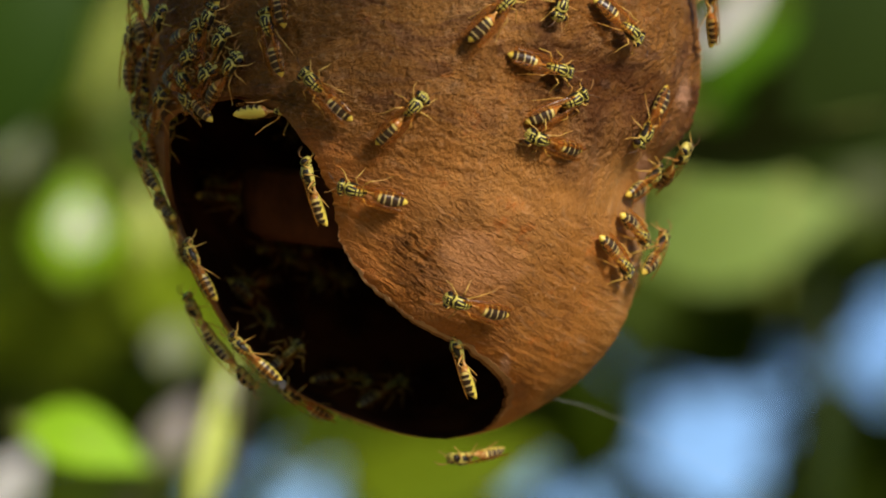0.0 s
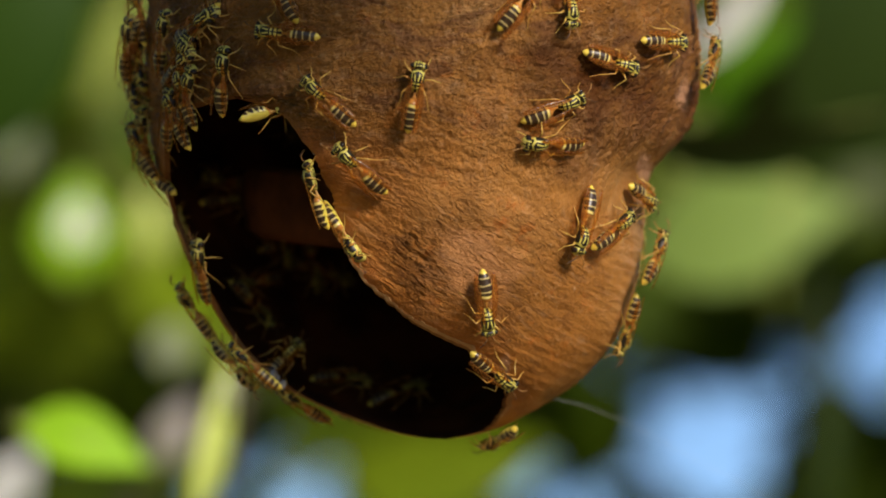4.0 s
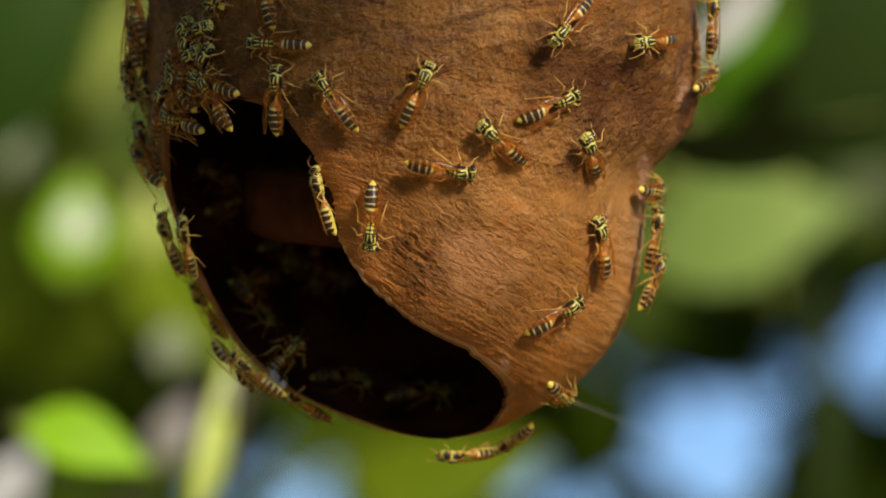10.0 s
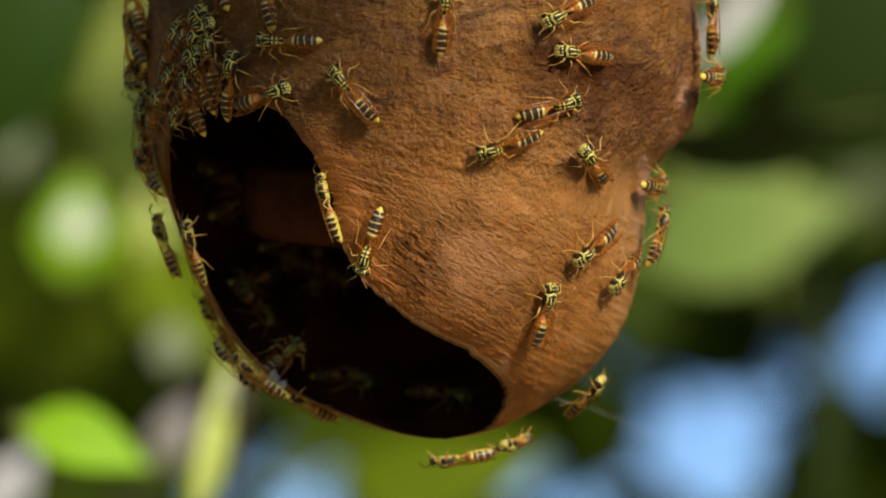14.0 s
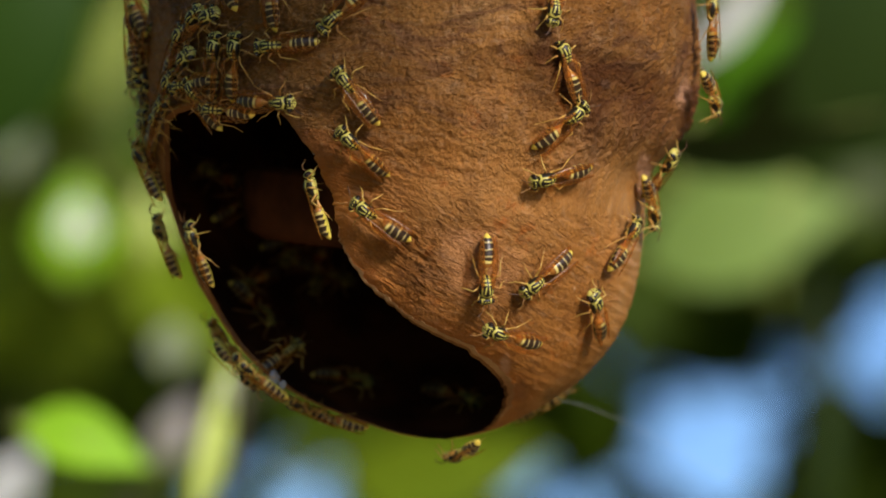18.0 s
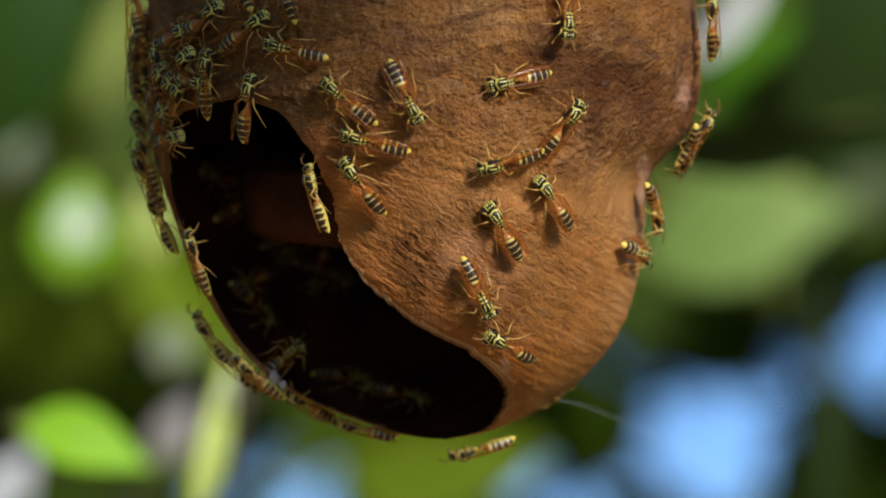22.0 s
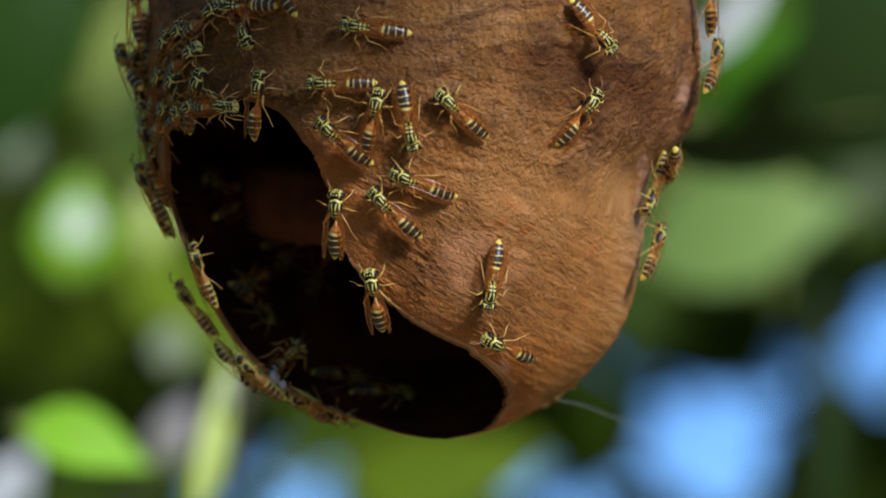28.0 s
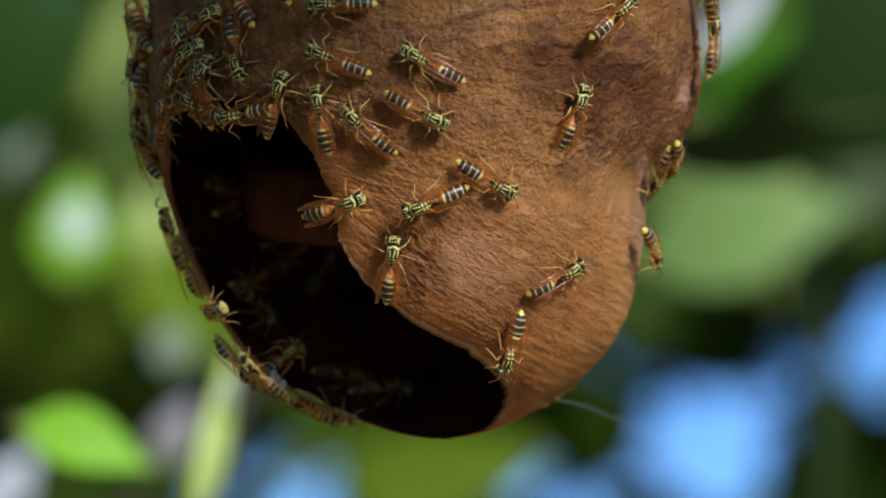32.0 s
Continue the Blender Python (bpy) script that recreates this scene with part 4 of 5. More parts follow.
            leg = part("leg", bm, WM["leg"], root, "thin amber-yellow leg")
            leg["hip"] = (hip.x, hip.y, hip.z)
    return root


def skin(u, v):
    """Foot point and outward normal of the envelope at the outline place (u, v), in the nest's frame."""
    v = min(max(v, FOOT + 0.9), CROWN)
    cx, h = ring_at(v)
    s = (u - cx) / h
    for _ in range(6):
        s = min(max((u + pinch(s, v) - cx) / h, -0.965), 0.965)
    c = math.sqrt(1 - s * s)
    p = Vector((cx + s * h - pinch(s, v), -DEPTH * h * c, v))
    dl = (SIDE_L(p.z + 1) - SIDE_L(p.z - 1)) / 2
    dr = (SIDE_R(p.z + 1) - SIDE_R(p.z - 1)) / 2
    grow = (dr - dl) / 2
    lean = (dr + dl) / 2
    n = Vector((s, -c / DEPTH, 0)).normalized()
    n.z = -(grow * (s * s + c * c) + lean * s) * 0.95
    n.normalize()
    bulge = swell(p.x, p.z) * (0.05 + 0.95 * c) * min(1, h / 12)
    return p, n, bulge


def stand(u, v, heading, mode="front"):
    """The pose of a wasp whose body lies at (u, v) mm on the nest and points to heading degrees in the outline plane."""
    fwd = Vector((math.cos(radians(heading)), 0, math.sin(radians(heading))))
    body = 1.7
    a, b = u, v
    if mode == "air":
        n = Vector((0.2, -0.5, 0.8)).normalized()
        at = place(u, v, 75)
    else:
        for _ in range(4):
            p, n, bulge = skin(a, b)
            if mode in ("inside", "behind"):
                break
            a, b = u - n.x * (body + bulge), v - n.z * (body + bulge)
        if mode == "inside":
            n = Vector((-n.x * 0.8, n.y, -n.z * 0.5)).normalized()
            at = place(p.x * 0.96, p.z, p.y * 1.36 + 2.2)
        elif mode == "behind":
            n = Vector((n.x, -n.y, n.z))
            at = place(p.x, p.z, p.y * 1.4, n * 0.6)
        elif mode == "hang":
            side = Vector((n.x, 0, n.z)).normalized()
            high = min(max((v - 8) / 6, 0), 1)
            slip = 0.4 - 0.3 * high
            n = (side + Vector((0, 0.15 - 0.75 * high + 0.8 * noise.noise((u * 0.21, v * 0.17, 9.0)), 0))).normalized()
            at = place(u + slip * side.x, v + slip * side.z, 1.0 + (5.0 + 3.0 * noise.noise((u * 0.13, v * 0.11, 2.0))) * high) - n * body * MM
        elif mode == "mouth":
            n = Vector((0.15, 0.85, 0.5)).normalized()
            at = place(u, v, front_depth(u, v) - 1.5) - n * body * MM
        elif mode == "rim":
            n = Vector((0.45, -0.65, 0.5)).normalized()
            at = place(u, v, 1.0) - n * body * MM
        elif mode == "edge":
            n = Vector((-1.0, 0.05, -0.25)).normalized()
            at = place(u, v, -p.y) - n * body * MM
        else:
            beyond = min(max((u - a) * n.x + (v - b) * n.z - body - bulge, 0), 2.2)
            beyond = max(beyond, min(max((Vector((u, 0, v)) - Vector((p.x, 0, p.z))).dot(Vector((n.x, 0, n.z))) - body, 0), 2.2))
            at = place(p.x, p.z, -p.y, n * (bulge + 0.1 + beyond))
    tangent = fwd - n * fwd.dot(n)
    if -n.y > 0.1:
        tangent = Vector((fwd.x, (fwd.x * n.x + fwd.z * n.z) / max(-n.y, 0.25), fwd.z))
        tangent -= n * tangent.dot(n)
    tangent.normalize()
    y = n.cross(tangent)
    return Matrix.Translation(at) @ Matrix((tangent, y, n)).transposed().to_4x4()


FREE = []
for kind, count in ((0, 29), (1, 28), (2, 14)):
    first = build_wasp(kind)
    FREE.append([first] + [copy_thing(first, Matrix.Identity(4)) for _ in range(count - 1)])


def step_legs(wasp, stops):
    """The legs swing by threes while the wasp walks, and rest while it stands."""
    legs = [c for c in wasp.children if c.name.startswith("leg")]
    times = []
    for a, b in zip(stops, stops[1:]):
        far = math.hypot(b[1] - a[1], b[2] - a[2])
        strides = min(int(far / 2.2), int((b[0] - a[0]) / 0.25))
        times.append((a[0], 0))
        times += [(a[0] + (b[0] - a[0]) * (k + 0.5) / strides, 1 if k % 2 else -1) for k in range(strides)]
    times.append((stops[-1][0], 0))
    for i, leg in enumerate(legs):
        hip = Vector(leg["hip"]) * MM
        way = 1 if (i // 2 + i % 2) % 2 else -1
        side = 1 if hip.y > 0 else -1
        walk(leg, [(t, Matrix.Translation(hip) @ Euler((0, 0, radians(13 * way * side * k))).to_matrix().to_4x4() @ Matrix.Translation(-hip)) for t, k in times])


def crawl(stops):
    """Key one wasp along its stops (seconds, u, v, heading[, mode]); between them it keeps to the envelope."""
    start = stops[0][4] if len(stops[0]) > 4 else ""
    wasp = FREE[2 if start == "hang" else 0 if len(FREE[0]) >= len(FREE[1]) else 1].pop()
    what = {"inside": "yellow and black wasp deep inside the dark nest", "air": "yellow and black wasp in flight by the nest",
            "edge": "yellow and black wasp clinging to the nest mouth rim",
            "rim": "yellow and black wasp sitting just inside the nest mouth", "mouth": "wasp with a yellow belly hanging in the nest mouth", "hang": "yellow and black wasp clinging to the nest flank, wings apart"}
    tagged(wasp, what.get(start, "yellow and black banded wasp crawling on the nest"), "wasp", "wasps on the nest")
    rows = []
    for a, b in zip(stops, stops[1:]):
        ma, mb = (a[4] if len(a) > 4 else "front"), (b[4] if len(b) > 4 else "front")
        far = math.hypot(b[1] - a[1], b[2] - a[2])
        turn = (b[3] - a[3] + 180) % 360 - 180
        steps = max(1, min(8, math.ceil(far / 5), math.ceil((b[0] - a[0]) / 0.2)), math.ceil(abs(turn) / 50))
        pa, pb = stand(*a[1:4], ma), stand(a[1] + (b[1] - a[1]), b[2], a[3] + turn, mb)
        for i in range(steps):
            f = i / steps
            if ma == mb:
                m = stand(a[1] + (b[1] - a[1]) * f, a[2] + (b[2] - a[2]) * f, a[3] + turn * f, ma)
            else:
                m = pa.lerp(pb, f)
            rows.append((a[0] + (b[0] - a[0]) * f, NEST @ m))
    last = stops[-1]
    rows.append((last[0], NEST @ stand(*last[1:4], last[4] if len(last) > 4 else "front")))
    walk(wasp, rows)
    if sum(math.hypot(b[1] - a[1], b[2] - a[2]) for a, b in zip(stops, stops[1:])) > 12:
        step_legs(wasp, stops)


def motions():
    crawl([(0, -20.8, 27.4, 134), (1, -20.7, 26.9, 135), (3, -20.6, 26.7, 137), (3.5, -20.3, 26.2, 137), (5.5, -20.8, 26.2, 137), (7, -20.9, 26.1, 135),
           (8, -20.6, 25.5, 133), (9, -19.8, 25.6, 130), (10, -19.0, 26.2, 125), (11, -18.8, 26.7, 126), (12, -16.4, 27.0, 129), (13, -16.6, 27.1, 127),
           (14, -15.9, 27.5, 131), (16.5, -15.7, 27.2, 129), (18, -15.4, 27.2, 127), (19, -15.9, 26.6, 141), (20, -16.8, 26.0, 140),
           (21, -17.0, 26.0, 143), (22, -16.8, 26.2, 140), (23, -15.4, 27.9, 156), (24, -16.7, 28.0, 171), (25, -16.2, 27.6, 177), (28, -18.2, 29.3, -180),
           (29, -18.8, 30.2, 169), (30, -18.9, 31.0, 152), (31, -19.8, 32.4, 138), (32, -18.8, 33.4, 157)])
    crawl([(0, -7.2, 23.1, 45), (1, -6.8, 23.5, 54), (2, -6.8, 23.6, 54), (3, -6.2, 24.5, 81), (3.5, -5.6, 26.0, 82), (5.5, -4.3, 27.9, 75),
           (8, -4.3, 28.0, 75), (9, -4.5, 27.6, 67), (10, -4.6, 27.5, 65), (11, -3.4, 30.5, 74), (12, -1.7, 35.5, 73), (13, -0.4, 39.8, 76),
           (14, 0.1, 40.7, 85), (14.5, -0.1, 41.5, 88), (16.5, -0.1, 51.6, 88), (32, -0.1, 51.6, 88)])
    crawl([(0, -12.8, 9.8, 165), (1, -13.1, 10.6, 155), (2, -12.2, 11.0, 154), (3, -12.5, 12.0, 136), (3.5, -14.0, 12.8, 128), (5.5, -15.8, 19.5, 168),
           (6, -15.2, 20.1, -178), (7, -13.4, 18.4, -144), (8, -13.9, 15.4, -113), (9, -12.9, 10.0, -95), (10, -12.6, 5.4, -91), (11, -12.2, 1.4, -99),
           (12, -13.6, 1.9, -116), (13, -13.0, 1.4, -115), (14, -12.9, 1.1, -107), (14.5, -12.4, 1.2, -98), (16.5, -8.0, 3.0, -179),
           (17, -8.7, 3.5, 156), (18, -11.2, 5.2, 145), (19, -12.3, 8.4, 140), (20, -13.1, 10.0, 126), (21, -13.9, 10.9, 137), (22, -14.2, 11.2, 127),
           (23, -16.0, 14.0, 121), (24, -16.6, 15.2, 124), (25, -16.2, 16.4, 134), (28, -17.6, 19.1, 140), (29, -19.7, 15.9, 124), (30, -19.9, 21.4, 121),
           (31, -22.0, 23.1, 106), (32, -21.4, 23.0, 100)])
    crawl([(0, -29.9, 23.6, -67, "inside"), (11, -29.9, 24.1, -69, "inside"), (14.5, -29.2, 24.1, -73, "inside"), (15.3, -24.9, 21.6, -54),
           (16.5, -13.8, 15.6, 136), (17, -14.2, 16.9, 137), (18, -14.3, 17.3, 136), (19, -15.4, 18.3, 135), (20, -14.3, 19.6, 162),
           (21, -13.7, 19.9, 173), (22, -12.2, 18.9, 164), (23, -10.9, 18.7, 146), (24, -10.7, 17.9, 129), (25, -11.0, 17.9, 129), (28, -12.5, 22.6, 77),
           (29, -12.7, 23.9, 41), (30, -12.1, 25.6, 16), (31, -7.2, 25.1, -10), (32, -4.4, 24.6, -27)])
    crawl([(0, -22.8, 10.4, 100, "edge"), (1, -22.6, 9.9, 106, "edge"), (2, -22.2, 9.9, 107, "edge"), (3, -21.9, 9.9, 111, "edge"),
           (3.5, -22.2, 9.9, 107, "edge"), (5.5, -22.6, 9.3, 103, "edge"), (9, -22.2, 8.5, 105, "edge"), (10, -21.2, 8.8, 111, "edge"),
           (11, -21.8, 8.2, 108, "edge"), (13, -21.1, 8.3, 108, "edge"), (14, -20.2, 7.5, 109, "edge"), (14.5, -19.9, 8.1, 103, "edge"),
           (16.5, -20.7, 4.4, 114, "edge"), (17, -20.9, 4.6, 118, "edge"), (18, -22.2, 8.1, 111, "edge"), (19, -22.7, 9.6, 106, "edge"),
           (22, -22.4, 9.2, 109, "edge"), (23, -21.9, 9.0, 108, "edge"), (24, -21.9, 8.0, 106, "edge"), (25, -21.9, 7.6, 108, "edge"),
           (28, -18.9, 4.6, 87), (29, -18.4, 3.4, 71), (30, -17.8, 3.4, 62), (31, -17.3, 5.9, 70), (32, -19.2, 7.4, 17)])
    crawl([(0, 30.9, 40.1, -43), (1, 32.1, 39.5, -5), (2, 34.1, 37.9, -15), (3, 36.2, 37.4, -3), (3.5, 37.6, 37.0, -1), (5.5, 41.9, 37.1, -8),
           (6, 42.4, 37.9, -18), (7, 41.0, 37.9, -51), (8, 41.7, 37.6, -79), (9, 38.7, 35.9, -114), (10, 37.3, 36.7, -170), (11, 30.4, 35.6, -163),
           (12, 26.5, 35.1, -142), (13, 25.1, 34.1, -143), (14, 24.8, 34.5, 175), (14.5, 23.5, 33.9, 168), (16.5, 22.2, 33.7, 114),
           (17, 22.1, 33.6, 116), (18, 22.1, 31.9, 108), (19, 23.0, 29.9, 119), (20, 22.0, 30.5, 157), (21, 17.4, 31.0, 177), (22, 13.2, 29.9, -167),
           (23, 10.4, 28.6, -155), (24, 8.3, 28.8, -175), (25, 2.8, 30.7, 157), (28, -12.2, 38.9, 173), (29, -12.3, 40.4, 160), (30, -14.8, 43.6, 136),
           (31, -15.5, 43.5, 178), (32, -18.2, 43.2, -179)])
    crawl([(0, 5.6, 56.1, -180), (14.5, -1.9, 51.1, -180), (16.5, -12.4, 43.5, -178), (17, -16.2, 43.6, -177), (18, -17.4, 42.4, -137),
           (19, -15.7, 39.9, -118), (20, -12.9, 38.2, -95), (21, -10.0, 32.0, -84), (22, -6.6, 27.5, -64), (23, -5.4, 26.1, -34), (24, -5.3, 25.6, -71),
           (25, -6.2, 23.8, -71), (28, -6.2, 23.1, -80), (29, -7.2, 22.4, -2), (30, -0.6, 18.8, -18), (31, 3.6, 15.9, -33), (32, 7.8, 12.4, -29)])
    crawl([(0, 30.6, -1.4, -54), (1, 30.1, -0.7, -56), (2, 29.9, 0.4, -4), (3, 29.5, 2.2, 37), (3.5, 30.0, 2.7, 34), (5.5, 30.2, 7.2, 84),
           (6, 29.8, 9.3, 87), (7, 28.9, 12.9, 102), (8, 27.6, 14.4, 106), (9, 26.6, 16.1, 112), (10, 26.1, 16.4, 106), (11, 27.1, 17.1, 90),
           (12, 27.4, 16.1, 100), (13, 26.9, 15.9, 106), (14, 26.6, 14.9, 125), (14.5, 25.4, 14.4, 144), (16.5, 23.0, 14.3, -167), (17, 22.4, 14.0, -159),
           (18, 20.6, 13.1, -167), (19, 19.2, 13.0, 173), (20, 16.1, 12.7, -174), (21, 14.1, 12.9, -162), (22, 11.6, 15.6, -165), (23, 10.1, 17.9, -177),
           (24, 7.8, 18.9, 177), (25, 8.2, 19.5, 167), (28, 3.2, 23.9, 138), (29, 2.9, 25.4, 131), (30, 2.5, 28.3, 145), (31, 0.4, 30.9, 139),
           (32, -2.1, 32.6, 153)])
    crawl([(0, 36.9, 23.1, -119), (1, 33.6, 19.1, -108), (2, 29.9, 15.7, -123), (3, 25.9, 10.9, -125), (3.5, 25.2, 7.9, -109), (5.5, 24.1, -4.5, -90),
           (6, 25.1, -7.5, -77), (7, 27.8, -7.3, -16), (8, 28.4, -5.0, 33), (9, 27.9, -4.7, 67), (10, 27.9, 0.2, 98), (11, 26.8, 2.1, 141),
           (12, 26.8, 1.2, -145), (13, 26.2, 0.9, -131), (14.5, 27.0, 0.5, -143), (16.5, 22.2, -0.9, -134), (17, 20.9, -1.9, -152),
           (18, 18.1, -4.5, -141), (19, 19.9, -3.5, -164), (20, 15.4, -1.4, 161), (21, 11.1, 2.1, 156), (22, 10.6, 3.2, 121), (23, 8.1, 3.7, 154),
           (24, 3.1, 5.2, 163), (25, -2.8, 5.3, -180), (28, -8.6, 6.4, 136), (29, -7.2, 5.9, 124), (30, -4.2, 6.2, 156), (31, -3.4, 6.8, 175),
           (32, -1.6, 8.5, -158)])
    crawl([(0, 3.6, -20.2, 145, "edge"), (1, 3.5, -21.5, -88, "edge"), (2, 5.5, -20.5, -64), (3, 7.6, -21.7, -62), (3.5, 8.3, -21.7, -50),
           (5.5, 11.6, -20.8, -28), (6, 12.9, -20.8, -32), (7, 16.4, -21.1, -52), (8, 17.6, -22.1, -57), (9, 18.6, -23.7, -61), (10, 20.6, -25.4, -39),
           (11, 20.4, -27.7, 85), (12, 21.4, -28.2, -54), (13, 23.1, -27.4, 27), (14, 26.5, -24.9, 52), (14.5, 26.9, -24.2, 55), (16.5, 26.5, -22.2, 70),
           (17, 27.7, -17.9, 76), (18, 27.1, -11.7, 103), (19, 26.3, -6.2, 97), (20, 25.0, -0.7, 109), (21, 21.9, 4.4, 123), (22, 19.5, 8.1, 125),
           (23, 14.9, 10.1, 143), (24, 11.9, 10.6, 160), (25, 6.6, 11.6, 160), (28, -3.7, 11.5, 159), (29, -5.2, 13.9, 148), (30, -8.5, 16.1, 131),
           (31, -11.5, 18.8, 142), (32, -13.3, 21.1, 139)])
    crawl([(0, 5.6, -10.1, 163), (1, 4.9, -9.3, 176), (2, 4.2, -9.0, 176), (3, 5.9, -8.7, -118), (3.5, 6.0, -9.3, -111), (5.5, 12.9, -11.0, -1),
           (6, 14.6, -10.9, -2), (7, 17.2, -10.6, -1), (8, 18.7, -11.7, -38), (9, 19.9, -11.8, -1), (10, 19.9, -11.8, 33), (11, 20.6, -9.9, 84),
           (12, 19.6, -8.7, 108), (13, 18.3, -11.4, 84), (14, 17.6, -11.6, 74), (14.5, 17.2, -11.9, 89), (16.5, 16.1, -13.1, 176), (17, 13.6, -13.2, -178),
           (18, 12.1, -15.4, 163), (19, 12.2, -17.2, 158), (20, 12.4, -17.6, 157), (21, 12.1, -17.2, 150), (25, 11.6, -17.5, 152), (28, 11.5, -17.5, 156),
           (29, 9.3, -17.7, 167), (30, 10.9, -17.4, -168), (31, 12.4, -17.0, -141), (32, 12.0, -16.7, -109)])
    crawl([(0, 19.4, 18.8, 162), (1, 19.8, 18.7, 163), (2, 20.0, 18.2, -179), (3.5, 19.8, 18.6, -180), (5.5, 14.9, 18.9, 170), (6, 13.1, 18.7, 168),
           (7, 11.2, 18.8, 170), (8, 9.4, 18.6, 166), (9, 8.8, 18.4, 159), (10, 10.4, 18.8, 139), (11, 10.2, 19.2, 133), (12, 11.0, 19.2, 140),
           (13, 11.1, 19.6, 146), (14, 11.4, 18.6, -162), (14.5, 10.9, 17.6, -141), (16.5, 11.9, 11.1, -92), (17, 10.0, 2.0, -93), (18, 7.6, -3.9, -92),
           (19, 7.3, -6.2, -77), (20, 7.5, -7.9, -67), (21, 6.7, -7.2, -66), (23, 6.0, -7.0, -64), (24, 6.9, -6.8, -66), (25, 6.8, -6.8, -69),
           (28, 8.7, -4.9, -101), (29, 6.4, -7.2, -138), (30, 8.0, -6.2, -79), (31, 12.4, -7.9, -5), (32, 20.1, -5.2, 30)])
    crawl([(0, 20.4, 25.1, 28), (2, 20.4, 25.2, 29), (3.5, 19.9, 24.8, 26), (5.5, 19.4, 25.1, 18), (7, 19.0, 25.2, 20), (8, 19.1, 25.3, 12),
           (9, 19.0, 25.4, 26), (12, 18.8, 24.8, 25), (14, 18.9, 25.0, 17), (16.5, 18.4, 23.8, 21), (17, 19.0, 23.0, 28), (18, 20.9, 21.9, 41),
           (19, 20.5, 20.6, 48), (20, 20.7, 21.2, 55), (23, 20.9, 21.4, 49), (24, 21.6, 21.2, 44), (25, 23.1, 22.2, 44), (28, 24.0, 23.4, 53),
           (29, 23.8, 23.2, 52), (30, 24.0, 23.4, 59), (31, 23.1, 23.1, 67), (32, 22.9, 23.4, 69)])
    crawl([(0, 21.4, 45.7, -106), (2, 21.8, 45.4, -94), (3.5, 22.0, 45.0, -91), (5.5, 23.1, 44.0, -84), (7, 23.4, 44.2, -87), (8, 24.4, 43.0, -104),
           (9, 23.1, 41.0, -134), (10, 22.4, 40.2, -130), (11, 22.1, 40.9, -141), (13, 21.9, 40.7, -138), (14, 22.1, 42.0, -152), (14.5, 21.1, 41.7, -146),
           (16.5, 18.9, 46.0, -92), (18, 19.6, 45.0, -96), (19, 19.5, 44.7, -97), (20, 20.2, 43.5, -112), (21, 19.9, 43.5, -111), (22, 21.6, 42.8, -90),
           (23, 22.9, 40.9, -88), (25, 23.1, 40.0, -90), (28, 26.4, 39.0, -51), (29, 28.2, 39.0, -4), (30, 29.9, 39.9, 17), (31, 29.9, 40.1, 25),
           (32, 29.9, 40.9, 45)])
    crawl([(0, 9.1, 41.4, 47), (1, 9.1, 42.1, 49), (2, 10.8, 42.4, 49), (3, 11.2, 42.4, 56), (3.5, 12.5, 42.9, 53), (5.5, 15.4, 44.9, 55),
           (7, 16.8, 43.4, 49), (8, 16.9, 43.6, 42), (9, 17.6, 46.9, 52), (11, 19.1, 53.6, 54), (32, 19.1, 53.6, 54)])
    crawl([(0, -27.9, 2.6, -23, "inside"), (2, -27.7, 2.6, -15, "inside"), (3, -21.6, 1.6, 0, "edge"), (3.5, -20.2, 1.4, 3, "edge"),
           (5.5, -8.7, 10.5, 44), (6, -5.9, 14.1, 45), (7, -2.7, 16.6, 35), (8, -3.7, 16.1, 47), (9, -4.3, 16.7, 51), (10, -0.2, 14.2, -7),
           (11, -0.6, 12.0, -28), (11.3, 0.1, 12.1, -24), (11.6, 18.1, -13.9, -30, "air"), (12, 48.1, -52.4, -45, "air"), (32, 48.1, -52.4, -45, "air")])
    crawl([(0, -22.4, -4.4, -21, "inside"), (22, -22.4, -4.4, -21, "inside"), (25, -19.3, -4.2, -22, "inside"), (28, -11.9, -8.9, 101),
           (29, -10.7, -7.4, 77), (30, -10.1, -3.4, 88), (31, -10.4, -3.8, 102), (32, -9.2, -3.6, 82)])
    crawl([(0, 17.6, 32.6, -17), (1, 20.1, 33.0, -4), (2, 23.0, 33.6, 0), (3, 27.0, 33.1, -19), (3.5, 28.1, 33.5, -19), (5.5, 35.9, 31.9, -13),
           (6, 38.2, 31.0, -20), (7, 40.0, 27.4, -60), (8, 41.0, 25.5, -11), (9, 42.9, 26.0, 15), (10, 46.4, 29.9, 45), (11, 46.9, 30.1, 54),
           (12, 47.0, 30.9, 41), (13, 47.6, 31.4, 14), (14, 48.0, 30.6, 10), (16.5, 48.1, 28.6, 9), (17, 49.1, 27.9, -73), (18, 48.7, 27.6, -70),
           (19, 48.6, 25.9, -83), (20, 47.0, 24.6, 76), (21, 45.9, 21.6, -93), (22, 44.4, 18.6, -110), (23, 42.1, 15.7, -114), (25, 41.1, 15.9, -110),
           (28, 41.6, 15.9, -100), (32, 41.6, 16.6, -101)])
